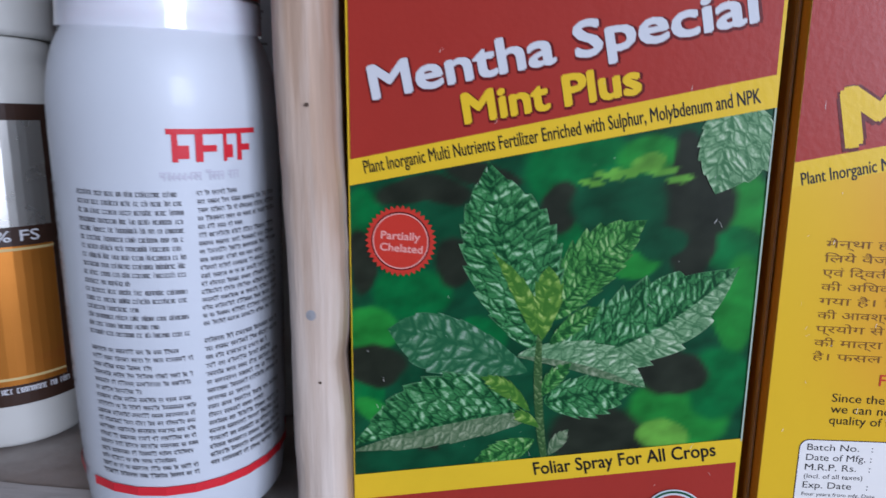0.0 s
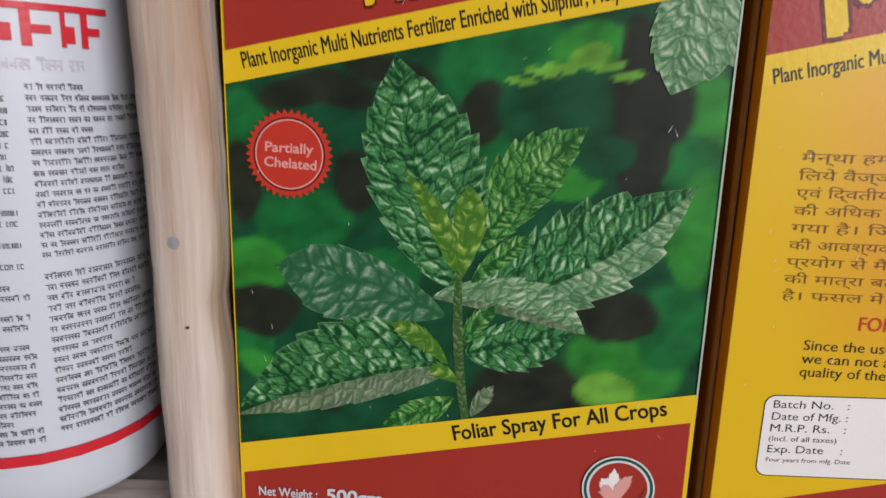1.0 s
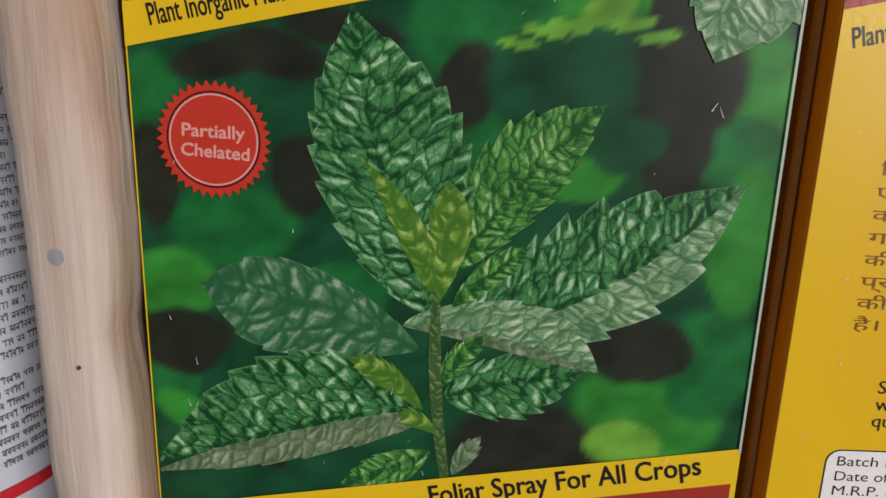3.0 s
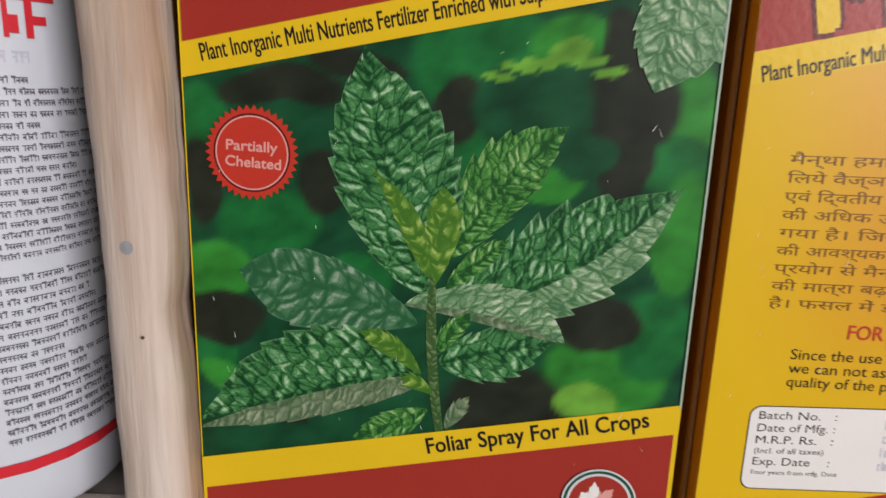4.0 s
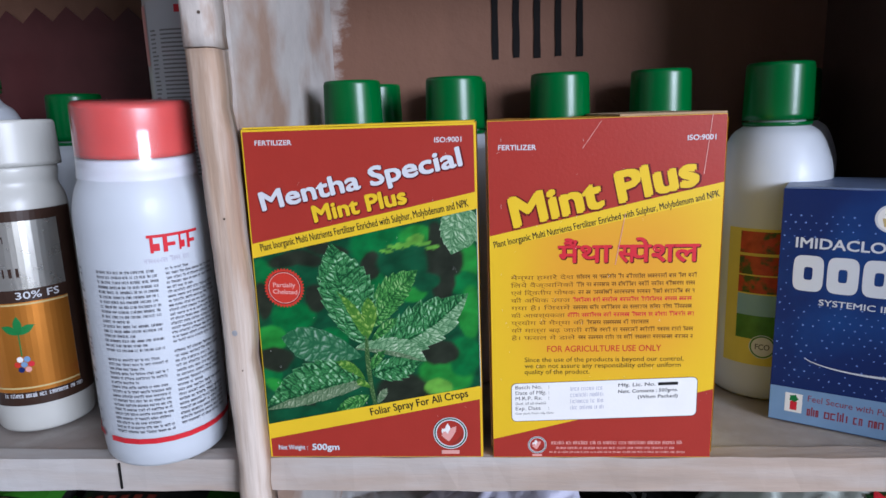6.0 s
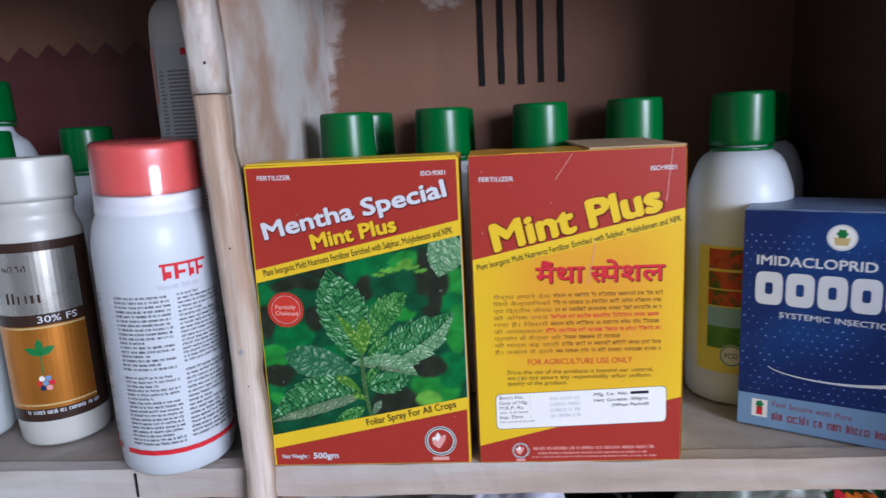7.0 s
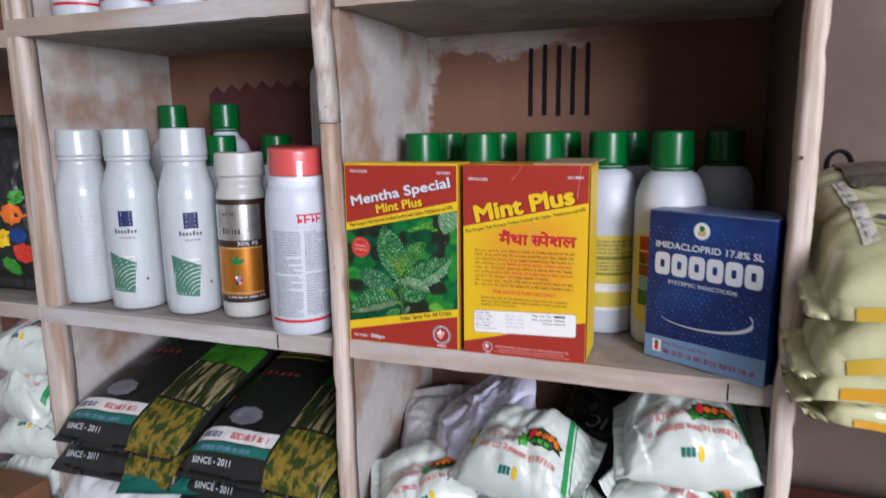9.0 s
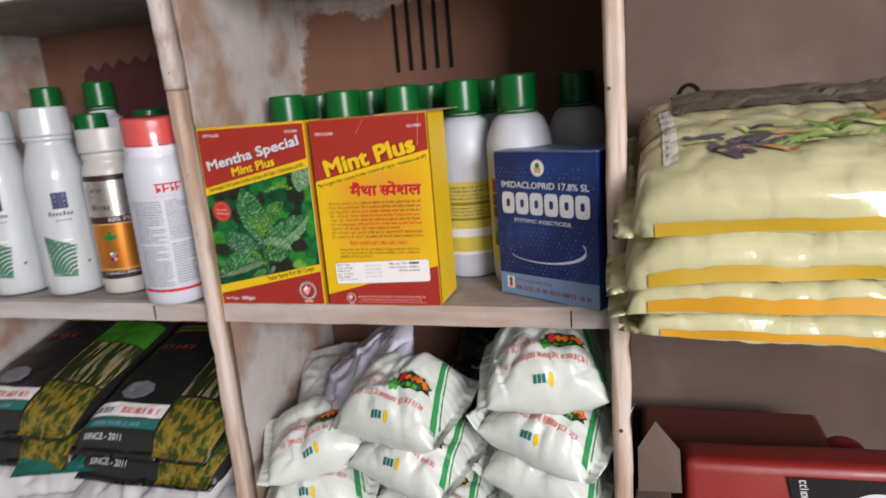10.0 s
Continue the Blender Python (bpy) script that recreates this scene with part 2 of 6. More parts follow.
def lettering_part(name, vs, fs, wide, x0, z0, ax, az, nx, nz, height, mat, parent, place, bold):
    fat = bold * height * 1.1 if bold > 0.008 else 0.0
    used = sorted({q for f in fs for q in f})
    back = {q: k for k, q in enumerate(used)}
    vs, fs = [vs[q] for q in used], [tuple(back[q] for q in f) for f in fs]
    out, faces = [], []
    for k, (dx, dz) in enumerate(((0, 0), (fat, 0), (-fat, 0), (0, fat), (0, -fat), (fat, fat), (-fat, -fat)) if fat else ((0, 0),)):
        base = len(out)
        for x, y in vs:
            p = Vector(place(x0 + dx + ax * x / wide + nx * y, z0 + dz + az * x / wide + nz * y))
            p.y -= k * 0.000004
            out.append(p)
        faces += [tuple(q + base for q in f) for f in fs]
    return part(name, from_lists(out, faces), mat, parent)


def patch(name, corners, mat, parent, place, nx=1, nz=1):
    """A four-cornered print: corners bl, br, tr, tl in the plane of the print."""
    (ax, az), (bx, bz), (cx, cz), (dx, dz) = corners
    vs, fs = [], []
    for j in range(nz + 1):
        for i in range(nx + 1):
            u, v = i / nx, j / nz
            x = (ax * (1 - u) + bx * u) * (1 - v) + (dx * (1 - u) + cx * u) * v
            z = (az * (1 - u) + bz * u) * (1 - v) + (dz * (1 - u) + cz * u) * v
            vs.append(place(x, z))
    for j in range(nz):
        for i in range(nx):
            a = j * (nx + 1) + i
            fs.append((a, a + 1, a + nx + 2, a + nx + 1))
    return part(name, from_lists(vs, fs), mat, parent)


def rect(x0, x1, z0, z1):
    return ((x0, z0), (x1, z0), (x1, z1), (x0, z1))


def disc(name, cx, cz, r, mat, parent, place, inner=0.0, teeth=0, bite=0.0, seg=40, rz=None):
    """A round or toothed print, or a ring with an inner radius."""
    n = teeth * 2 if teeth else seg
    vs, fs = [], []
    rz = rz or r
    for k in range(n):
        a = 2 * math.pi * k / n
        q = 1 - (bite if teeth and k % 2 else 0)
        vs.append(place(cx + q * r * math.cos(a), cz + q * rz * math.sin(a)))
    if inner:
        vs += [place(cx + inner * math.cos(2 * math.pi * k / n), cz + inner * rz / r * math.sin(2 * math.pi * k / n)) for k in range(n)]
        fs = [(k, (k + 1) % n, n + (k + 1) % n, n + k) for k in range(n)]
    else:
        for s in (0.75, 0.5, 0.25):
            vs += [place(cx + s * r * math.cos(2 * math.pi * k / n), cz + s * rz * math.sin(2 * math.pi * k / n)) for k in range(n)]
        vs.append(place(cx, cz))
        for j in range(3):
            fs += [(j * n + k, j * n + (k + 1) % n, (j + 1) * n + (k + 1) % n, (j + 1) * n + k) for k in range(n)]
        fs += [(3 * n + k, 3 * n + (k + 1) % n, 4 * n) for k in range(n)]
    return part(name, from_lists(vs, fs), mat, parent)


def rounded_patch(name, x0, x1, z0, z1, r, mat, parent, place):
    """A flat panel with rounded corners."""
    pts = []
    for cx, cz, a0 in ((x1 - r, z0 + r, -90), (x1 - r, z1 - r, 0), (x0 + r, z1 - r, 90), (x0 + r, z0 + r, 180)):
        pts += [place(cx + r * math.cos(radians(a0 + 18 * k)), cz + r * math.sin(radians(a0 + 18 * k))) for k in range(6)]
    return part(name, from_lists(pts, [tuple(range(len(pts)))]), mat, parent)


def small_print(name, x0, x1, ztop, zbottom, lines, mat, parent, place, seed, indic=False, fill=1.0):
    """Writing too small to read: rows of short strokes grouped into words."""
    rng = random.Random(seed)
    vs, fs = [], []
    pitch = (ztop - zbottom) / lines
    h = pitch * 0.5

    def bar(xa, xb, za, zb):
        k = len(vs)
        vs.extend(place(x, z) for x, z in ((xa, za), (xb, za), (xb, zb), (xa, zb)))
        fs.append((k, k + 1, k + 2, k + 3))

    for row in range(lines):
        z = ztop - (row + 0.85) * pitch
        x = x0
        end = x1 if rng.random() < 0.8 else x0 + (x1 - x0) * rng.uniform(0.4, 0.9)
        while x < end - h:
            n = rng.randint(2, 8)
            wx = x
            for _ in range(n):
                w = h * rng.uniform(0.45, 0.8)
                if x + w > end:
                    break
                kind = rng.random()
                s = h * 0.17
                if indic:
                    bar(x + w * 0.62, x + w * 0.62 + s, z, z + h)
                    if kind < 0.75:
                        bar(x + 0.1 * w, x + w * 0.62, z + h * rng.uniform(0.2, 0.5), z + h * rng.uniform(0.55, 0.75))
                    if kind > 0.8:
                        bar(x, x + w, z + h * 1.1, z + h * 1.28)
                else:
                    top = z + h * (1.3 if kind < 0.2 else 1.0)
                    bar(x, x + s, z, top)
                    if kind < 0.7:
                        bar(x + w - s * 1.6, x + w - s * 0.6, z, z + h)
                    if kind > 0.25:
                        bar(x + s, x + w - s * 1.2, z + h * 0.8, z + h)
                    if kind > 0.5:
                        bar(x + s, x + w - s * 1.2, z, z + h * 0.2)
                x += w
            if indic and x > wx:
                bar(wx, x, z + h * 0.88, z + h * 1.05)
            x += h * 0.55
    return tagged(part(name, from_lists(vs, fs), mat, parent), kind="stuff")


class Pillow:
    """A filled pouch lying flat: width along x, length along y, with sealed ends and creases."""

    def __init__(self, w, d, h, seed, crease=0.004, seal=0.012, puff=0.5, droop=0.0, square=3.4, cell=20.0, belly=0.5):
        self.w, self.d, self.h, self.seed, self.crease, self.seal, self.puff, self.droop, self.square, self.cell, self.belly = w, d, h, seed, crease, seal, puff, droop, square, cell, belly
        rng = random.Random(seed * 13 + 5)
        self.folds = [(math.cos(a), math.sin(a), rng.uniform(-0.35, 0.35) * w, rng.choice((-1, 1)) * rng.uniform(0.4, 1.0)) for a in [rng.uniform(0, math.pi) for _ in range(8)]]
        self.kinks = [(rng.uniform(-0.5, 0.5), rng.choice((-1, 1)) * rng.uniform(0.8, 2.0), rng.uniform(-0.8, 0.8)) for _ in range(2)]

    def at(self, u, v, side):
        """u, v in -1..1; side 1 is the upper face, -1 the lower, 0 the middle sheet."""
        ex = max(0.0, 1 - abs(u) ** 4.0) ** self.puff
        inner = 1 - 2 * self.seal / self.d
        vv = min(1.0, abs(v) / inner)
        ey = max(0.0, 1 - vv ** self.square) ** self.puff
        o = Vector((self.seed * 7.31, self.seed * 3.17, side * 2.0))
        p = Vector((u * self.w * 0.5, v * self.d * 0.5, 0))
        rough = noise.fractal(p * 16 + o, 1.0, 2.0, 2) * self.crease * 0.7
        bend = p + 0.012 * noise.noise_vector(p * 14 + o)
        at = bend * self.cell + o
        near, sites = noise.voronoi(at)
        fine = noise.voronoi(bend * self.cell * 2.6 + o * 1.3)[0]
        tilt = noise.noise_vector(sites[0] * 3.7).dot(at - sites[0])
        ridge = (0.16 - min(0.16, near[1] - near[0])) * self.crease * 4.0 + tilt * self.crease * 1.9 + (0.12 - min(0.12, fine[1] - fine[0])) * self.crease * 1.6
        bent = sum(s * max(0.0, 1 - abs(p.x * c + p.y * n - q) / 0.010) for c, n, q, s in self.folds) * self.crease * 0.62
        end = abs(v) ** 6
        kink = self.kinks[0] if v > 0 else self.kinks[1]
        fold = (abs(u - kink[0]) * kink[1] + u * kink[2]) * self.crease * 1.2 * end
        gather = math.sin(u * 23 + 4 * noise.noise(Vector((u * 3, self.seed, v)))) * math.sin(u * 9 + self.seed) * self.crease * 0.32 * vv ** 5 * (1 - 0.8 * end)
        z = side * (self.h * (self.belly if side > 0 else 1 - self.belly) * ex * ey) + (rough - ridge + bent) * (0.12 + 0.88 * ex * ey) * (1 if side else 0.5) + fold + gather
        pinch = 1 - 0.07 * ex * (1 - ey) - 0.03 * abs(v) ** 3
        side_in = 1 + 0.05 * noise.noise(Vector((u * 1.5, v * 3 + self.seed, side)))
        x = p.x * pinch * side_in
        y = p.y * (1 + 0.012 * noise.noise(Vector((u * 2, self.seed, 1.0))))
        z -= self.droop * max(0.0, -v) ** 2
        return Vector((x, y, z + self.h * (1 - self.belly)))

    def mesh(self, n=56, m=64):
        bm = bmesh.new()
        g = []
        for side in (1, -1):
            g.append([[None] * (n + 1) for _ in range(m + 1)])
            for j in range(m + 1):
                for i in range(n + 1):
                    rim = i in (0, n) or j in (0, m)
                    if side == -1 and rim:
                        g[1][j][i] = g[0][j][i]
                    else:
                        u, v = math.sin((i / n - 0.5) * math.pi) * 0.4 + (2 * i / n - 1) * 0.6, 2 * j / m - 1
                        g[-1][j][i] = bm.verts.new(self.at(u, v, 0 if rim else side))
        for k, grid in enumerate(g):
            for j in range(m):
                for i in range(n):
                    f = (grid[j][i], grid[j][i + 1], grid[j + 1][i + 1], grid[j + 1][i])
                    bm.faces.new(f if k == 0 else f[::-1])
        return bm

    def place(self, lift=0.0012, turned=False):
        """Flat print on the upper face: x across, z along the length, in metres from the middle."""
        s = -1 if turned else 1

        def put(x, z):
            u, v = s * x * 2 / self.w, s * z * 2 / self.d
            return self.at(u, v, 1) + Vector((0, 0, lift))
        return put


# ---- the shop round the shelves ----
def room_wall(name, x0, x1, y0, y1, z0, z1, mat, label, category="wall"):
    return tagged(part(name, block(x0, x1, y0, y1, z0, z1), mat), label, category, kind="structure")


room_wall("floor", -2.2, 3.0, -2.4, 0.8, -0.1, 0.0, FLOORM, "grey cement floor of the shop", "floor")
room_wall("ceiling", -2.2, 3.0, -2.4, 0.8, 2.8, 2.9, ROOM, "plain painted ceiling", "ceiling")
room_wall("wall_north", -2.2, 3.0, 0.6, 0.8, 0.0, 2.8, PINKWALL, "faded pinkish plaster wall behind the shelves")
room_wall("wall_west", -2.2, -2.0, -2.2, 0.6, 0.0, 2.8, ROOM, "plain painted side wall")
room_wall("wall_east", 2.8, 3.0, -2.2, 0.6, 0.0, 2.8, ROOM, "plain painted side wall")
room_wall("wall_south", -2.2, 0.9, -2.4, -2.2, 0.0, 2.8, ROOM, "plain painted wall beside the open shop front")
room_wall("wall_south_lintel", 0.9, 2.8, -2.4, -2.2, 2.45, 2.8, ROOM, "plain lintel over the open shop front")

# ---- the shelving ----
SHELF, CEIL, BACK, FRONT = 1.25, 1.612, 0.572, 0.305
rack = thing("shelving_unit", pose(0, 0, 0), "rough wooden shelving unit with limewashed boards and worn edges", "shelves")


def front_lip(x0, x1, front, z0, z1, mat, lean, label, nicks=0):
    """A rounded, worn length of timber along the front of a divider, with nicks broken out of its corners."""
    bm = block(x0, x1, front, front + 0.0225, z0, z1)
    long = [e for e in bm.edges if abs(e.verts[0].co.z - e.verts[1].co.z) > 0.2]
    bmesh.ops.subdivide_edges(bm, edges=long, cuts=int((z1 - z0) * 130))
    fronts = [e for e in bm.edges if abs(e.verts[0].co.z - e.verts[1].co.z) > 0.001 and all(v.co.y < front + 0.001 for v in e.verts)]
    bmesh.ops.bevel(bm, geom=fronts, offset=0.0065, segments=4, affect="EDGES", profile=0.5)
    rng = random.Random(int(x0 * 1000) + int(z0 * 100))
    chips = [(rng.uniform(z0, z1), rng.choice((x0, x1)), rng.uniform(0.004, 0.011), rng.uniform(0.0008, 0.0022)) for _ in range(nicks)]
    for v in bm.verts:
        for cz, cx, size, deep in chips:
            if abs(v.co.x - cx) < 0.006:
                v.co.x += (1 if cx == x0 else -1) * deep * math.exp(-((v.co.z - cz) / size) ** 2)
        v.co.x += 0.0014 * noise.noise(Vector((x0 * 9, 3, v.co.z * 14))) + 0.0006 * noise.noise(v.co * 90) - lean * max(0.0, v.co.z - 1.34)
        v.co.y += 0.0012 * noise.noise(Vector((x0 * 5, 8, v.co.z * 17))) + 0.0005 * noise.noise(v.co * 140)
    return part("front_lip", bm, mat, rack, label, smooth=True)


def upright(x0, x1, front, z0=0.02, z1=2.1, face=None, lean=0.0, splice=None):
    """A divider board with a timber lip on its front edge, in one length or spliced and whitewashed above the splice."""
    part("divider_board", block(x0 + 0.003, x1 - 0.003, front + 0.022, BACK, z0, z1), face or PLASTER, rack, "painted divider board")
    bare = "bare worn timber edge with knots and nail holes"
    if splice:
        front_lip(x0, x1, front, z0, splice, WOOD, lean, bare, 14)
        front_lip(x0 - 0.0003, x1 + 0.0002, front - 0.0005, splice + 0.0009, z1, WHITEWOOD, lean, "flaking whitewashed timber edge", 16)
    else:
        front_lip(x0, x1, front, z0, z1, WOOD, lean, bare, 16)


upright(0.0385, 0.0562, 0.290, lean=0.035, splice=1.497)
upright(0.4985, 0.517, 0.284, face=BROWN)
upright(-0.445, -0.411, 0.305)
upright(1.05, 1.08, 0.288)
upright(-0.93, -0.90, 0.288)


def board(x0, x1, z, thick=0.02, front=FRONT, back=BACK):
    part("shelf_board", block(x0, x1, front + 0.012, back, z - thick, z), SHELFTOP, rack, "dusty grey-brown shelf board")
    bm = block(x0, x1, front - 0.001, front + 0.0125, z - thick - 0.001, z + 0.0012)
    bmesh.ops.subdivide_edges(bm, edges=[e for e in bm.edges if abs(e.verts[0].co.x - e.verts[1].co.x) > 0.1], cuts=40)
    worn(bm, 0.0009, 40)
    return part("board_edge", bm, PLANK, rack, "whitewashed rough front edge")


for x0, x1, dz in ((-0.435, 0.044, -0.001), (0.0535, 0.4995, 0.0), (0.514, 1.053, 0.0), (-0.903, -0.440, 0.0)):
    board(x0, x1, SHELF + dz, front=FRONT + (0.03 if x0 > 0.5 else 0))
    board(x0, x1, 0.80)
    board(x0, x1, 0.36)
for x0, x1, dz in ((-0.435, 0.044, 0.012), (0.0535, 0.4995, 0.016), (-0.903, -0.440, 0.0)):
    board(x0, x1, CEIL + 0.012 + dz)
    board(x0, x1, 2.02)
for x0, x1 in ((-0.903, -0.440), (-0.439, 0.044), (0.0535, 0.4995)):
    part("back_board", block(x0 - 0.006, x1 + 0.004, BACK + 0.0005, BACK + 0.02, 0.03, 2.1), BACKPAINT, rack, "brown painted back board with lime smears")

# ---- printed cartons ----
def print_material(name, colour, rough=0.38, vary=0.05, **kw):
    return material(name, colour, rough, vary=vary, scale=kw.pop("scale", 60), spec=0.25, bump=0.05, bump_scale=500, **kw)


P_RED = print_material("red carton print", (0.30, 0.028, 0.018))
P_YELLOW = print_material("yellow carton print", (0.66, 0.44, 0.012))
P_ORANGE = print_material("golden yellow carton print", (0.62, 0.34, 0.02), vary=0.1, scale=18, second=(0.68, 0.44, 0.03), second_scale=12)
P_WHITE = print_material("white print", (0.72, 0.70, 0.66))
P_SILVER = print_material("silver grey print", (0.55, 0.56, 0.58))
P_BLACK = print_material("black print", (0.012, 0.011, 0.011))
P_BROWNTEXT = print_material("brown print", (0.17, 0.075, 0.012))
P_SEAL = print_material("vermilion seal print", (0.46, 0.035, 0.02))
P_SEALDARK = print_material("dark seal rim print", (0.10, 0.006, 0.006))
P_REDTEXT = print_material("crimson print", (0.50, 0.02, 0.03))
P_FADED = print_material("faded grey stamp ink", (0.45, 0.44, 0.50))
P_GREYTEXT = print_material("grey small print", (0.16, 0.155, 0.15))
P_GREEN = print_material("green print", (0.02, 0.16, 0.04))
P_PINK = print_material("soft pink print", (0.62, 0.30, 0.26))
CARDBOARD = material("raw cardboard edge", (0.36, 0.24, 0.13), 0.85, vary=0.15, scale=80, bump=0.1)
SIDEYELLOW = print_material("amber carton side", (0.52, 0.25, 0.015), vary=0.15, scale=25)


def leaf_material(name, deep, mid, light, cell=0.34, vein=0.5, soft=0.0, glow=0.5):
    """Printed mint leaf: quilted cells between sunken veins, their lit and dark sides put into the print colour, laid
    out along the leaf by its own coordinates in millimetres.
    """
    m = bpy.data.materials.new(name)
    m.use_nodes = True
    nt = m.node_tree
    b = nt.nodes["Principled BSDF"]
    b.inputs["Roughness"].default_value, b.inputs["Specular IOR Level"].default_value = 0.36, 0.22

    def math_node(op, a, c=None):
        n = nt.nodes.new("ShaderNodeMath")
        n.operation = op
        for k, v in enumerate((a, c)):
            if isinstance(v, (int, float)):
                n.inputs[k].default_value = v
            elif v is not None:
                nt.links.new(v, n.inputs[k])
        return n.outputs[0]

    def ranged(v, a, c, lo=0.0, hi=1.0):
        n = nt.nodes.new("ShaderNodeMapRange")
        n.interpolation_type = "SMOOTHSTEP"
        for k, w in enumerate((a, c, lo, hi)):
            n.inputs[k + 1].default_value = w
        nt.links.new(v, n.inputs[0])
        return n.outputs[0]

    def mixed(fac, a, c):
        x = nt.nodes.new("ShaderNodeMix")
        x.data_type = "RGBA"
        for sock, v in ((x.inputs[0], fac), (x.inputs[6], a), (x.inputs[7], c)):
            if isinstance(v, (tuple, float)):
                sock.default_value = v
            else:
                nt.links.new(v, sock)
        return x.outputs[2]

    uv = nt.nodes.new("ShaderNodeUVMap")
    uv.uv_map = "along"
    sep = nt.nodes.new("ShaderNodeSeparateXYZ")
    nt.links.new(uv.outputs[0], sep.inputs[0])
    x, y = sep.outputs[0], sep.outputs[1]
    ax = math_node("ABSOLUTE", x)
    slant = math_node("SUBTRACT", y, math_node("MULTIPLY", ax, 0.5))
    comb = nt.nodes.new("ShaderNodeCombineXYZ")
    nt.links.new(math_node("MULTIPLY", x, 0.9), comb.inputs[0])
    nt.links.new(slant, comb.inputs[1])
    wob = nt.nodes.new("ShaderNodeTexNoise")
    wob.inputs["Scale"].default_value = 0.35
    nt.links.new(comb.outputs[0], wob.inputs["Vector"])
    off = nt.nodes.new("ShaderNodeVectorMath")
    off.operation = "MULTIPLY_ADD"
    nt.links.new(wob.outputs["Color"], off.inputs[0])
    off.inputs[1].default_value = (1.6, 1.6, 0)
    nt.links.new(comb.outputs[0], off.inputs[2])
    def cells(feature, scale, vector):
        v = nt.nodes.new("ShaderNodeTexVoronoi")
        v.feature = feature
        v.inputs["Scale"].default_value = scale
        if feature == "SMOOTH_F1":
            v.inputs["Smoothness"].default_value = 0.35
        nt.links.new(vector, v.inputs["Vector"])
        return v.outputs[0]

    # Second sample towards the pictured light: relief shading goes into the print colour.
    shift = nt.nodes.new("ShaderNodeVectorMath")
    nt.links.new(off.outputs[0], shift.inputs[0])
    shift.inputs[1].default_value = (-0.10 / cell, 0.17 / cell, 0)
    broad = nt.nodes.new("ShaderNodeTexNoise")
    broad.inputs["Scale"].default_value = 0.10
    nt.links.new(off.outputs[0], broad.inputs["Vector"])
    grit = nt.nodes.new("ShaderNodeTexNoise")
    grit.inputs["Scale"].default_value, grit.inputs["Detail"].default_value = 1.3, 3.0
    nt.links.new(off.outputs[0], grit.inputs["Vector"])
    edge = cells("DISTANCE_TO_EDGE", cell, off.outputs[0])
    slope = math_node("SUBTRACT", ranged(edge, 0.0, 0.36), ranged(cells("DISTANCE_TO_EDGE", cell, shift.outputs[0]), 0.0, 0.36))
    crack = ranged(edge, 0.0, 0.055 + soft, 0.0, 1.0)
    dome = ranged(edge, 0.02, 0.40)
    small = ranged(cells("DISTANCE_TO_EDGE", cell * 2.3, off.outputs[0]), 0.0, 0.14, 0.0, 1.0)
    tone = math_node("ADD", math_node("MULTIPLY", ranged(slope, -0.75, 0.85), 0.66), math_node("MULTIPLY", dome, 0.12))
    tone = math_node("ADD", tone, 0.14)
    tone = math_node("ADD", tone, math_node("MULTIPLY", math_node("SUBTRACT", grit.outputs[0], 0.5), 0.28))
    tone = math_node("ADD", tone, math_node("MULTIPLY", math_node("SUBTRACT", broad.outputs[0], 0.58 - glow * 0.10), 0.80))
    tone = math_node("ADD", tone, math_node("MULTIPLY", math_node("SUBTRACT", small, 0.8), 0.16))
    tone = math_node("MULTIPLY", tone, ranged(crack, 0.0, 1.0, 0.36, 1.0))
    side = nt.nodes.new("ShaderNodeTexWave")
    side.inputs["Scale"].default_value, side.inputs["Distortion"].default_value = 0.060, 1.2
    side.bands_direction = "Y"
    nt.links.new(comb.outputs[0], side.inputs["Vector"])
    tone = math_node("SUBTRACT", tone, math_node("MULTIPLY", ranged(side.outputs[1], 0.16, 0.0), vein * 0.45))
    tone = math_node("SUBTRACT", tone, math_node("MULTIPLY", ranged(ax, 0.9, 0.2), vein * 0.5))
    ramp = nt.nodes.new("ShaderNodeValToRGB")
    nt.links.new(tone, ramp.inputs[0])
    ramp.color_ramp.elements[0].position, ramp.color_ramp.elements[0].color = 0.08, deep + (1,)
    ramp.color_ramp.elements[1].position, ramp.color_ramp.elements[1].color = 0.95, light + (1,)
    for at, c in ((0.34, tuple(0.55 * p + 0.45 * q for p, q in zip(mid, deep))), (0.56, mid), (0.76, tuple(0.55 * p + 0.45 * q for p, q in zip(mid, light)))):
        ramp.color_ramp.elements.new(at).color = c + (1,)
    col = ramp.outputs[0]
    uv2 = nt.nodes.new("ShaderNodeUVMap")
    uv2.uv_map = "across"
    sep2 = nt.nodes.new("ShaderNodeSeparateXYZ")
    nt.links.new(uv2.outputs[0], sep2.inputs[0])
    rim = ranged(math_node("ABSOLUTE", sep2.outputs[0]), 0.95, 1.0, 0.0, 0.25)
    col = mixed(rim, col, tuple(0.55 * q + 0.45 * p for p, q in zip(mid, light)) + (1,))
    nt.links.new(col, b.inputs["Base Color"])
    return m


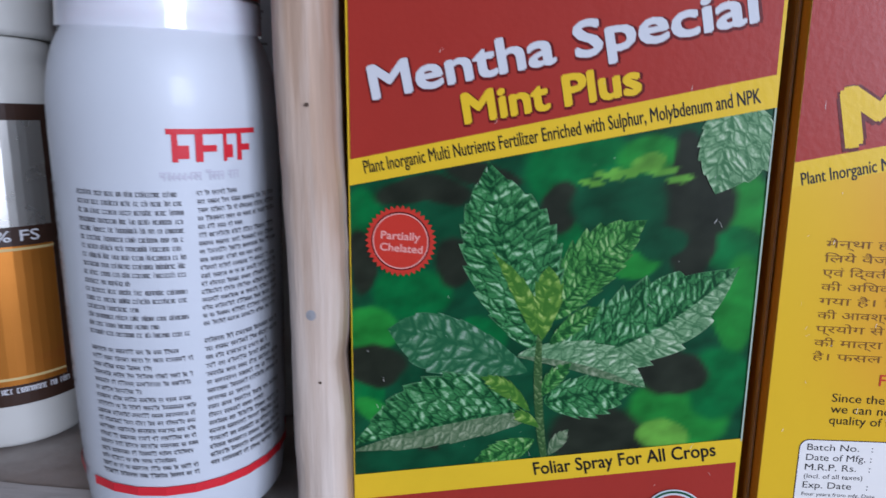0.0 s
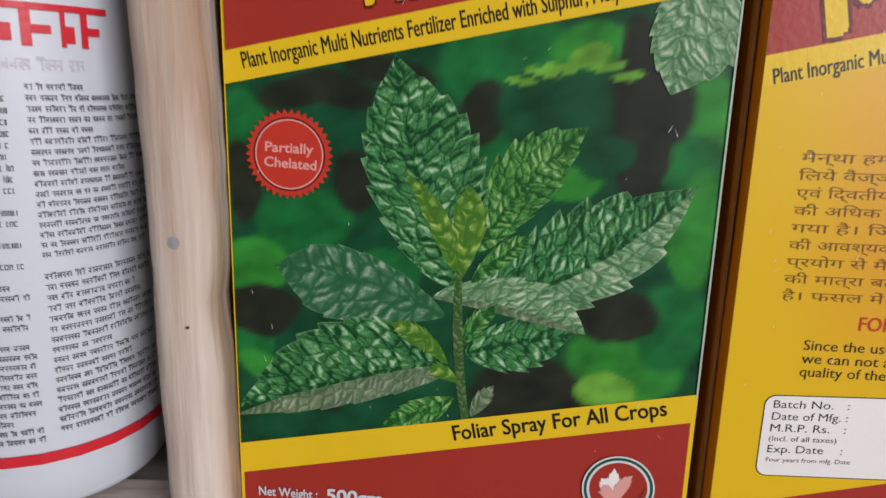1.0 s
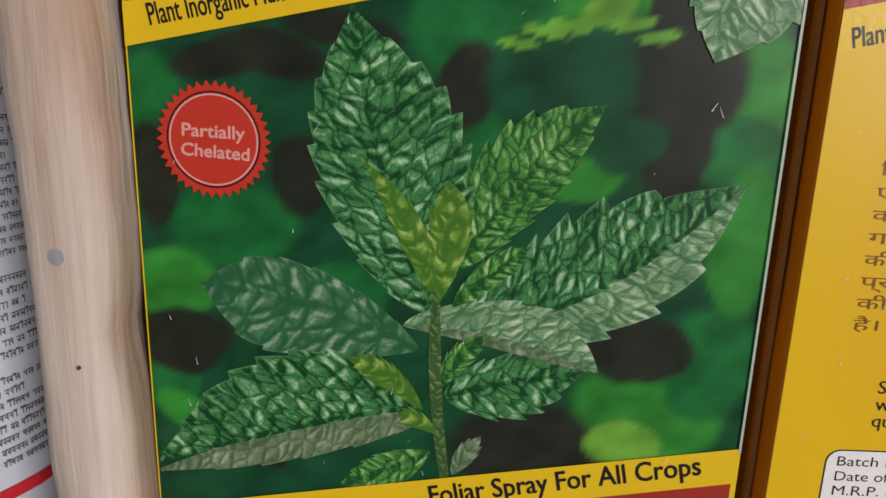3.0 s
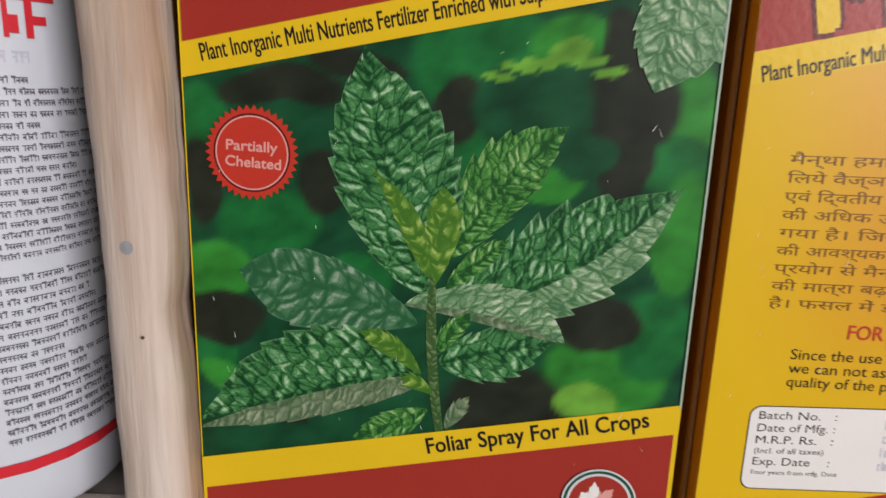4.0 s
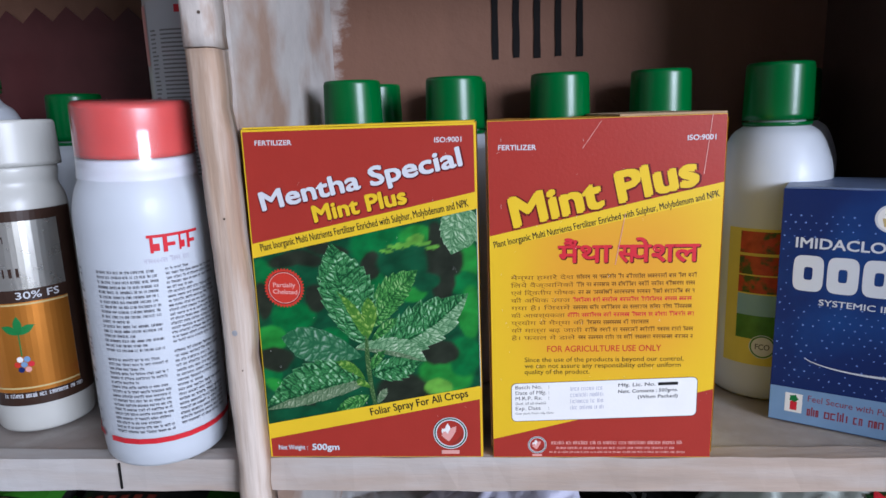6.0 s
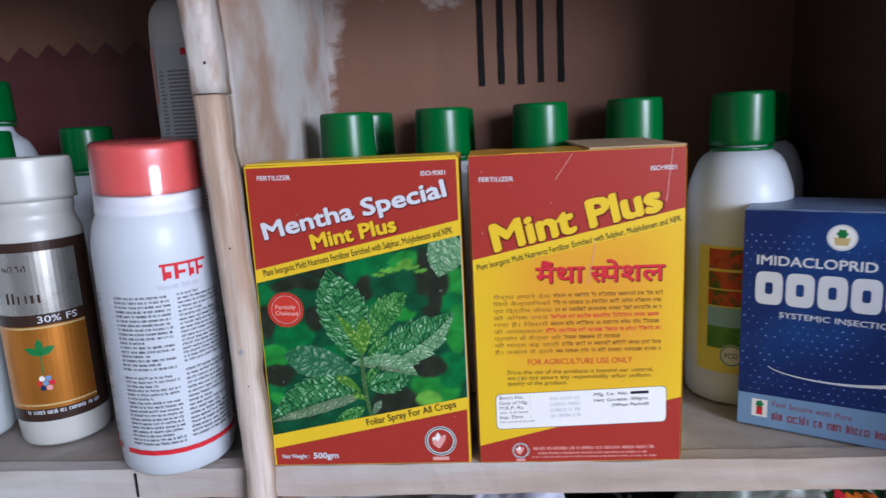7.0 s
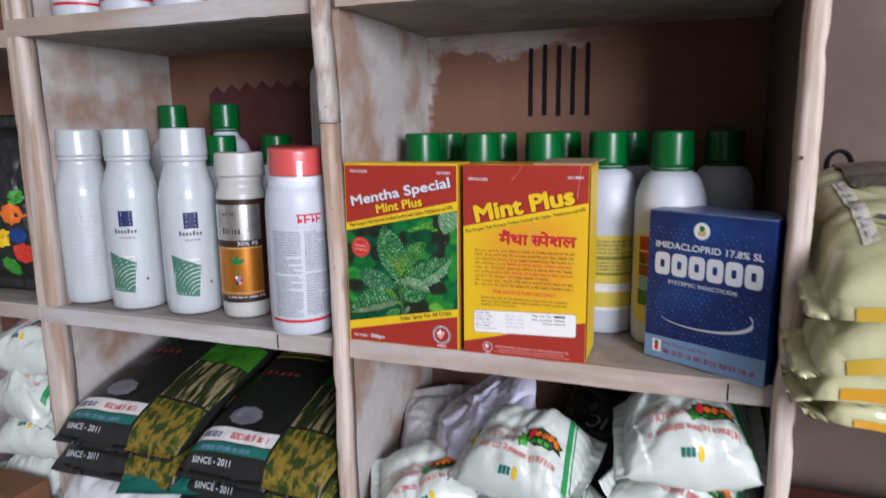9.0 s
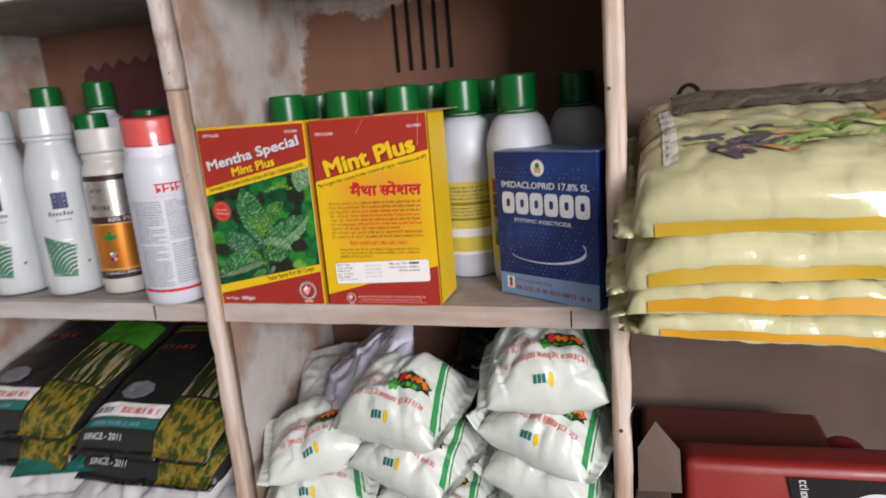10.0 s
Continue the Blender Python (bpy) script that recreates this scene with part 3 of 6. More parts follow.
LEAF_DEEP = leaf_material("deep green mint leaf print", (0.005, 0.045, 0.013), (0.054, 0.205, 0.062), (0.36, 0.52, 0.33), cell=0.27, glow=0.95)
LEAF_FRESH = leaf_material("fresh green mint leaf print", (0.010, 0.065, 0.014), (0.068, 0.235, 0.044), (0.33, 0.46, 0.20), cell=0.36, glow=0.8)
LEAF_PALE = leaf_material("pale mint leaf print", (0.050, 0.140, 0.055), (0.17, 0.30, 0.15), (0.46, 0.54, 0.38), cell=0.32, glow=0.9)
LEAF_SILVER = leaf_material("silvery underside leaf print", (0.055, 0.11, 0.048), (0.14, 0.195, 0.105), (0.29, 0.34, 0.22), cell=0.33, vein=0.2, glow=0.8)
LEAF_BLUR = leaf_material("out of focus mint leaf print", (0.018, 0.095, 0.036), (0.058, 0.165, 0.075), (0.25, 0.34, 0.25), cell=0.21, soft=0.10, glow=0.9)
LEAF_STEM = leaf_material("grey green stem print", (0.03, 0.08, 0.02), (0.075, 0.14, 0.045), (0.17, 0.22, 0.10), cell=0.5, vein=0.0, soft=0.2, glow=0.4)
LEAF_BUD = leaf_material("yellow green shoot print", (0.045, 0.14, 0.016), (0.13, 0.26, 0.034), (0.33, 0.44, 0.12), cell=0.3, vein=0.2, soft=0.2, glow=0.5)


def leaf_print(name, spec, mat, parent, y, peak=0.45, teeth=11, bite=0.09, limit=None, blunt=0.8):
    """A flat serrated leaf: midrib from base by a control point to the tip, half-widths on either side, all in millimetres."""
    bx, bz, cx, cz, tx, tz, wl, wr = spec
    b, c, t = Vector((bx, bz)), Vector((cx, cz)), Vector((tx, tz))
    n, m = 90, 10
    power = math.log(0.5) / math.log(peak)
    bm = bmesh.new()
    l1, l2 = bm.loops.layers.uv.new("along"), bm.loops.layers.uv.new("across")
    rows, run, last = [], 0.0, b
    for j in range(n + 1):
        s = j / n
        p = b * (1 - s) ** 2 + c * 2 * s * (1 - s) + t * s * s
        run += (p - last).length
        last = p
        d = ((c - b) * (1 - s) + (t - c) * s).normalized()
        nrm = Vector((-d.y, d.x))
        w = max(0.0, math.sin(math.pi * s ** power)) ** (blunt + max(0.0, s - peak) / (1 - peak) * 0.55)
        row = []
        for i in range(-m, m + 1):
            f = i / m
            saw = (s * teeth + 0.15 * math.sin(9 * s)) % 1.0
            grow = 1 + (bite * (saw - 0.5) * 2 if abs(i) == m else 0)
            half = (wl if f > 0 else wr) * w * grow
            q = p + nrm * (f * half) + d * (abs(f) ** 3 * bite * 14 * w * (saw if abs(i) == m else 0.5))
            x, z = q.x / 1000, q.y / 1000
            if limit:
                x = min(limit, max(0.001, x))
            row.append((bm.verts.new((x, y, z)), f * (wl if f > 0 else wr) * w, run + bx * 3.1, f))
        rows.append(row)
    for r0, r1 in zip(rows, rows[1:]):
        for k in range(2 * m):
            four = (r0[k], r0[k + 1], r1[k + 1], r1[k])
            face = bm.faces.new([q[0] for q in four])
            for loop, q in zip(face.loops, four):
                loop[l1].uv = (q[1], q[2])
                loop[l2].uv = (q[3], 0.5)
    return part(name, bm, mat, parent)


# Soft shapes behind the sharp leaves in the picture: colour, middle, half axes, in millimetres.
G_DEEP, G_MID, G_LIT, G_LIME, G_SOIL = (0.006, 0.052, 0.020), (0.008, 0.105, 0.024), (0.022, 0.17, 0.022), (0.10, 0.26, 0.03), (0.014, 0.018, 0.011)
GREENS = [
    (G_MID, 5, 118, 6, 9), (G_DEEP, 30, 115, 10, 8), (G_MID, 22, 92, 12, 9), (G_LIT, 7, 78, 9, 8), (G_MID, 5, 56, 7, 5), (G_MID, 76, 134, 16, 12),
    (G_LIT, 97, 140, 9, 5), (G_MID, 72, 112, 5, 5), (G_LIT, 128, 119, 6, 14), (G_MID, 124, 111, 8, 6), (G_LIT, 93, 105, 9, 4), (G_LIT, 127, 93, 6, 14),
    (G_LIT, 112, 54, 14, 12), (G_MID, 123, 66, 9, 12), (G_LIT, 7, 49, 6, 4), (G_MID, 47, 78, 8, 6)]
DARKS = [
    (G_SOIL, 25, 126, 15, 4), (G_SOIL, 45, 132, 11, 3), (G_SOIL, 4, 102, 5, 10), (G_SOIL, 36, 103, 6, 8), (G_SOIL, 8, 65, 11, 6), (G_SOIL, 70, 122, 6, 8),
    (G_SOIL, 113, 124, 12, 9), (G_SOIL, 112, 111, 6, 10), (G_SOIL, 109, 136, 4, 9), (G_SOIL, 107, 68, 10, 7), (G_SOIL, 86, 45, 15, 10), (G_SOIL, 28, 35, 4, 4)]
OVERS = [(G_DEEP, 89, 123, 14, 10), (G_DEEP, 102, 112, 7, 6), (G_DEEP, 10, 27, 17, 6), (G_DEEP, 36, 31, 14, 5), (G_DEEP, 78, 81, 10, 9), (G_LIME, 107, 46, 7, 5), (G_LIME, 96, 138, 5, 2.5)]
# The lit upper rim of a blurred leaf: an arc of short strokes.
RIM = [(G_LIME, 80 + 5.4 * k, 128.3 + 7.6 * math.sin(math.pi * (0.08 + 0.16 * k)), 4.2, 1.1) for k in range(6)]
SHAPES = GREENS + DARKS + OVERS + RIM


def picture_ground(name, parent, y, low, high, width):
    """The blurred foliage behind the plant, between the slanting bands: one colour per vertex."""
    nx, nz = 110, 110
    vs, cols, fs = [], [], []
    for j in range(nz + 1):
        for i in range(nx + 1):
            u, v = i / nx, j / nz
            x = 0.0006 + u * (width - 0.0012)
            z = low(x) * (1 - v) + high(x) * v
            mx, mz = x * 1000, z * 1000
            wob = noise.noise_vector(Vector((mx * 0.06, mz * 0.06, 2.0))) * 2.2 + noise.noise_vector(Vector((mx * 0.22, mz * 0.22, 7.0))) * 0.5
            c = Vector(G_DEEP)
            for rgb, cx, cz, rx, rz in SHAPES:
                d = math.hypot((mx + 1.3 * wob.x - cx) / (rx * 1.15), (mz + 1.3 * wob.y - cz) / (rz * 1.15))
                f = min(1.0, max(0.0, (1.10 - d) / 0.26))
                c = c.lerp(Vector(rgb), f * f * (3 - 2 * f))
            k = 1.08 + 0.50 * noise.fractal(Vector((mx * 0.10 + mz * 0.04, mz * 0.14 - mx * 0.05, 5)), 1.0, 2.0, 3)
            vs.append((x, y, z))
            cols.append((c.x * k, c.y * k, c.z * k, 1.0))
    for j in range(nz):
        for i in range(nx):
            a = j * (nx + 1) + i
            fs.append((a, a + 1, a + nx + 2, a + nx + 1))
    ob = part(name, from_lists(vs, fs), PICTURE, parent, "printed picture of blurred dark foliage")
    at = ob.data.color_attributes.new("ink", "FLOAT_COLOR", "POINT")
    at.data.foreach_set("color", np.array(cols, dtype=np.float32).ravel())
    return ob


PICTURE = bpy.data.materials.new("four colour picture print")
PICTURE.use_nodes = True
_ink = PICTURE.node_tree.nodes.new("ShaderNodeVertexColor")
_ink.layer_name = "ink"
_b = PICTURE.node_tree.nodes["Principled BSDF"]
_b.inputs["Roughness"].default_value, _b.inputs["Specular IOR Level"].default_value = 0.36, 0.22
PICTURE.node_tree.links.new(_ink.outputs[0], _b.inputs["Base Color"])


def carton_body(w, d, h, parent, mat, bow=0.0006):
    bm = block(0, w, 0, d, 0, h)
    bmesh.ops.subdivide_edges(bm, edges=bm.edges[:], cuts=8, use_grid_fill=True)
    for v in bm.verts:
        k = math.sin(math.pi * min(1, max(0, v.co.z / h)))
        if v.co.y > d * 0.5:
            v.co.y += bow * k
        if v.co.x < 0.0001 or v.co.x > w - 0.0001:
            v.co.x += bow * noise.noise(v.co * 30) * k
        if v.co.z > h - 0.0001:
            v.co.z += 0.0008 * noise.noise(v.co * 45)
    rim = [e for e in bm.edges if len(e.link_faces) == 2 and e.calc_face_angle(0) > 1.2]
    bmesh.ops.bevel(bm, geom=rim, offset=0.0007, segments=2, affect="EDGES", profile=0.6)
    return part("body", bm, mat, parent)


LY = lambda k: flat_place(-0.00004 * k - 0.00012)


def foil_scratches(parent, w, h, n, seed, k):
    """Scuffs in the lamination: fine pale scratches."""
    rng = random.Random(seed)
    vs, fs = [], []
    put = LY(k)
    for _ in range(n):
        x, z, a = rng.uniform(0.03, 0.97) * w, rng.uniform(0.1, 0.95) * h, rng.gauss(1.3, 0.35)
        ln, th = rng.uniform(0.0004, 0.0022), rng.uniform(0.00004, 0.00010)
        dx, dz = math.cos(a) * ln, math.sin(a) * ln
        q = len(vs)
        vs += [put(x - th, z), put(x + th, z), put(x + dx + th * 0.3, z + dz), put(x + dx - th * 0.3, z + dz)]
        fs.append((q, q + 1, q + 2, q + 3))
    return tagged(part("scuffs", from_lists(vs, fs), P_WHITE, parent, "fine pale scuffs in the lamination"), kind="stuff")


P_DARKGREEN = print_material("dark green print", (0.012, 0.07, 0.03))
P_MAROONINK = print_material("dark maroon print", (0.20, 0.03, 0.02))


def crest(parent, cx, cz, r, k):
    """The maker's round emblem: leaf and sprig in a ring, as plain shapes."""
    parent = disc("emblem_ground", cx, cz, r * 0.9, P_RED, parent, LY(k))
    disc("emblem_ring", cx, cz, r, P_SILVER, parent, LY(k + 1), inner=r * 0.80)
    disc("emblem_line", cx, cz, r * 0.95, P_DARKGREEN, parent, LY(k + 1.3), inner=r * 0.87)
    for j, (a, s, m) in enumerate(((100, 0.85, P_WHITE), (135, 0.7, P_WHITE), (60, 0.75, P_PINK), (160, 0.5, P_PINK))):
        ca, sa = math.cos(radians(a)), math.sin(radians(a))
        leaf_print("emblem_leaf", ((cx - 0.1 * r) * 1000, (cz - 0.5 * r) * 1000, (cx - 0.1 * r + ca * r * 0.3) * 1000, (cz + sa * r * 0.2) * 1000,
                                   (cx + ca * r * s) * 1000, (cz - 0.2 * r + sa * r * s) * 1000, r * 180, r * 180), m, parent, LY(k + 2 + 0.5 * j)(0, 0)[1], teeth=5)
    leaf_print("emblem_leaf", (cx * 1000, (cz - 0.7 * r) * 1000, (cx + 0.6 * r) * 1000, (cz - 0.6 * r) * 1000, (cx + 0.75 * r) * 1000, (cz + 0.15 * r) * 1000, r * 60, r * 60), P_MAROONINK, parent, LY(k + 4.5)(0, 0)[1], teeth=3)
    patch("emblem_bar", rect(cx - 0.55 * r, cx + 0.5 * r, cz - 1.32 * r, cz - 1.08 * r), P_PINK, parent, LY(k))


def outlined(name, body, x0, z0, x1, z1, h, mat, rim, parent, k, bold):
    """Lettering with a dark rim behind it."""
    lettering(name + "_rim", body, x0 + 0.0001, z0 - 0.0004, x1 + 0.0005, z1 - 0.0004, h, rim, parent, LY(k), bold + 0.045, True)
    lettering(name, body, x0, z0, x1, z1, h, mat, parent, LY(k + 1), bold, True)


STRAP = "Plant Inorganic Multi Nutrients Fertilizer Enriched with Sulphur, Molybdenum and NPK"


def mint_carton(m):
    w, h = 0.133, 0.2022
    ob = thing("carton", m, "red and yellow fertilizer carton with a large mint plant picture", "carton", "fertilizer cartons")
    carton_body(w, 0.052, h, ob, SIDEYELLOW)
    part("top_flap", worn(block(0.001, w - 0.001, 0.0008, 0.045, h, h + 0.0009), 0.0004, 60), P_YELLOW, ob, "yellow folded top flap")
    patch("front_edge", rect(0.0002, w - 0.0002, 0.0004, h - 0.0002), P_YELLOW, ob, LY(0))
    patch("red_panel", rect(0.0012, w - 0.0014, 0.0006, h - 0.0014), P_RED, ob, LY(1))
    low = lambda x: 0.0215 + 0.0245 * x / w
    high = lambda x: 0.1285 + 0.0262 * x / w
    picture_ground("picture", ob, LY(2)(0, 0)[1], low, high, w)
    lim = w - 0.0008
    laid = itertools.count()

    def leaf(base, bend, tip, left, right, mat, peak=0.47, teeth=8, bite=0.08, blunt=0.6, name="leaf"):
        leaf_print(name, (*base, *bend, *tip, left, right), mat, ob, LY(3 + 0.35 * next(laid))(0, 0)[1], peak, teeth, bite, lim, blunt)

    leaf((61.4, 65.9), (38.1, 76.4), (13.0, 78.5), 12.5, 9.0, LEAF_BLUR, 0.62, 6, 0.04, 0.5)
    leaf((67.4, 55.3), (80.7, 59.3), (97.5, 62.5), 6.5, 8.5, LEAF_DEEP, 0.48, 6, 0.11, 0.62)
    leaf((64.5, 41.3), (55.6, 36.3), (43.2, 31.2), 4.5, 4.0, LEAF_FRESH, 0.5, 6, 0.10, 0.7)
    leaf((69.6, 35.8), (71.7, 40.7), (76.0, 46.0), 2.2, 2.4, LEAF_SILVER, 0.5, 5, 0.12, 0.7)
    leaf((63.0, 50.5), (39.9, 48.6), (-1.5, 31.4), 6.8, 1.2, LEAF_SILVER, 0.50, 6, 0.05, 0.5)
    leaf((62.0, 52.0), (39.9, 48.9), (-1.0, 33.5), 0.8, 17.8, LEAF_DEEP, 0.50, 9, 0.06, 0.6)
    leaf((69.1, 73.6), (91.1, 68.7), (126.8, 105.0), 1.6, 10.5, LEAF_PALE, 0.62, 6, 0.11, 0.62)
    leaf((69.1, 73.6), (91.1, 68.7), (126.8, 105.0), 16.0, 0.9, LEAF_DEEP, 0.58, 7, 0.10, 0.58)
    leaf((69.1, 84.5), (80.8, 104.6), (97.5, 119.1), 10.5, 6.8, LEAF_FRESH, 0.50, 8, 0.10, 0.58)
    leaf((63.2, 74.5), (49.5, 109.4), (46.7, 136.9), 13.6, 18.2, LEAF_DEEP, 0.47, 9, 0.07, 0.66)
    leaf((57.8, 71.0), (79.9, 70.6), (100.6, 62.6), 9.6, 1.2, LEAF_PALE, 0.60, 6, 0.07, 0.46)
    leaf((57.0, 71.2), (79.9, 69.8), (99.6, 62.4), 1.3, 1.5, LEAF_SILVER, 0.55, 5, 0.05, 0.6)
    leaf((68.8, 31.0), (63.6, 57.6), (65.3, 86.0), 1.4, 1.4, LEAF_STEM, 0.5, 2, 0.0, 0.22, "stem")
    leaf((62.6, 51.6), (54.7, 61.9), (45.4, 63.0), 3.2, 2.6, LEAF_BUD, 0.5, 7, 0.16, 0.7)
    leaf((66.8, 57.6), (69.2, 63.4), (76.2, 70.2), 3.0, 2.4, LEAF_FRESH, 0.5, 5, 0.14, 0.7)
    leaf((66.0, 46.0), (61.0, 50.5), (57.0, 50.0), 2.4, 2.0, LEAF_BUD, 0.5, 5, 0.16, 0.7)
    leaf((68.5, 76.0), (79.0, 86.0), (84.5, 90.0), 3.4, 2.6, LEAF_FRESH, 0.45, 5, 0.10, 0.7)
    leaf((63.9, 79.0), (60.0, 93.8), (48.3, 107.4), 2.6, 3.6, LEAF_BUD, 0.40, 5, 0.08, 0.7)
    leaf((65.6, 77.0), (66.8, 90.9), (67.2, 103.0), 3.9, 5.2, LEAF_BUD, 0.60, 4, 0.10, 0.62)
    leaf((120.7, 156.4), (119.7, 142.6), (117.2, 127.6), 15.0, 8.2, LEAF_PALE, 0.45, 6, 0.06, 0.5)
    patch("upper_band", ((0.0004, 0.1278), (w - 0.0004, 0.1541), (w - 0.0004, 0.1638), (0.0004, 0.1363)), P_YELLOW, ob, LY(12))
    patch("red_head", ((0.0012, 0.1365), (w - 0.0014, 0.1636), (w - 0.0014, h - 0.0014), (0.0012, h - 0.0014)), P_RED, ob, LY(12.5))
    patch("lower_band", ((0.0004, 0.0128), (w - 0.0004, 0.0386), (w - 0.0004, 0.0470), (0.0004, 0.0226)), P_YELLOW, ob, LY(12))
    outlined("heading", "Mentha Special", 0.0093, 0.1560, 0.1248, 0.1788, 0.0104, P_SILVER, P_SEALDARK, ob, 13, 0.040)
    outlined("heading", "Mint Plus", 0.0393, 0.1486, 0.0928, 0.1583, 0.0092, P_YELLOW, P_SEALDARK, ob, 13, 0.045)
    lettering("strap_line", STRAP, 0.0060, 0.1320, 0.1280, 0.1555, 0.0043, P_BLACK, ob, LY(13), 0.012)
    lettering("band_line", "Foliar Spray For All Crops", 0.0652, 0.0282, 0.1248, 0.0402, 0.0047, P_BLACK, ob, LY(13), 0.02)
    lettering("writing", "FERTILIZER", 0.0078, 0.1932, 0.0288, 0.1928, 0.0028, P_SILVER, ob, LY(13), 0.02)
    lettering("writing", "ISO:9001", 0.1098, 0.1918, 0.1248, 0.1918, 0.0028, P_SILVER, ob, LY(13), 0.02)
    lettering("writing", "Net Weight :", 0.0058, 0.0056, 0.0240, 0.0056, 0.0030, P_SILVER, ob, LY(13), 0.02)
    lettering("writing", "500gm", 0.0270, 0.0053, 0.0438, 0.0053, 0.0040, P_SILVER, ob, LY(13), 0.04)
    sx, sz = 0.0178, 0.1096
    seal = disc("seal_edge", sx, sz, 0.0122, P_SEAL, ob, LY(12.2), teeth=38, bite=0.11)
    disc("seal_rim", sx, sz, 0.0100, P_SEALDARK, seal, LY(12.4), inner=0.0093)
    disc("seal_ring", sx, sz, 0.0095, P_PINK, seal, LY(12.6), inner=0.0091)
    lettering("seal_line", "Partially", sx - 0.0066, sz + 0.0008, sx + 0.0066, sz + 0.0003, 0.0026, P_PINK, seal, LY(12.8), 0.03)
    lettering("seal_line", "Chelated", sx - 0.0070, sz - 0.0032, sx + 0.0074, sz - 0.0040, 0.0026, P_PINK, seal, LY(12.8), 0.03)
    crest(ob, 0.1132, 0.0163, 0.0104, 13)
    patch("worn_edge", rect(w - 0.0009, w - 0.0004, 0.046, 0.154), print_material("rubbed pale edge", (0.36, 0.44, 0.36)), ob, LY(14))
    foil_scratches(ob, w, h, 34, 4, 17)
    return ob


def glow_panel(parent, w):
    """The front's ground tint: golden orange in the middle, clear yellow towards the rim."""
    n, vs, cols, fs = 24, [], [], []
    yellow, orange = Vector((0.64, 0.41, 0.010)), Vector((0.60, 0.275, 0.018))
    for j in range(n + 1):
        for i in range(n + 1):
            x, z = 0.0003 + (w - 0.0006) * i / n, 0.004 + 0.16 * j / n
            f = math.exp(-((x - 0.070) / 0.050) ** 4 - ((z - 0.108) / 0.050) ** 4)
            vs.append(LY(0.6)(x, z))
            cols.append((*yellow.lerp(orange, f), 1.0))
    fs = [(j * (n + 1) + i, j * (n + 1) + i + 1, (j + 1) * (n + 1) + i + 1, (j + 1) * (n + 1) + i) for j in range(n) for i in range(n)]
    ob = part("tint", from_lists(vs, fs), PICTURE, parent)
    ob.data.color_attributes.new("ink", "FLOAT_COLOR", "POINT").data.foreach_set("color", np.array(cols, dtype=np.float32).ravel())


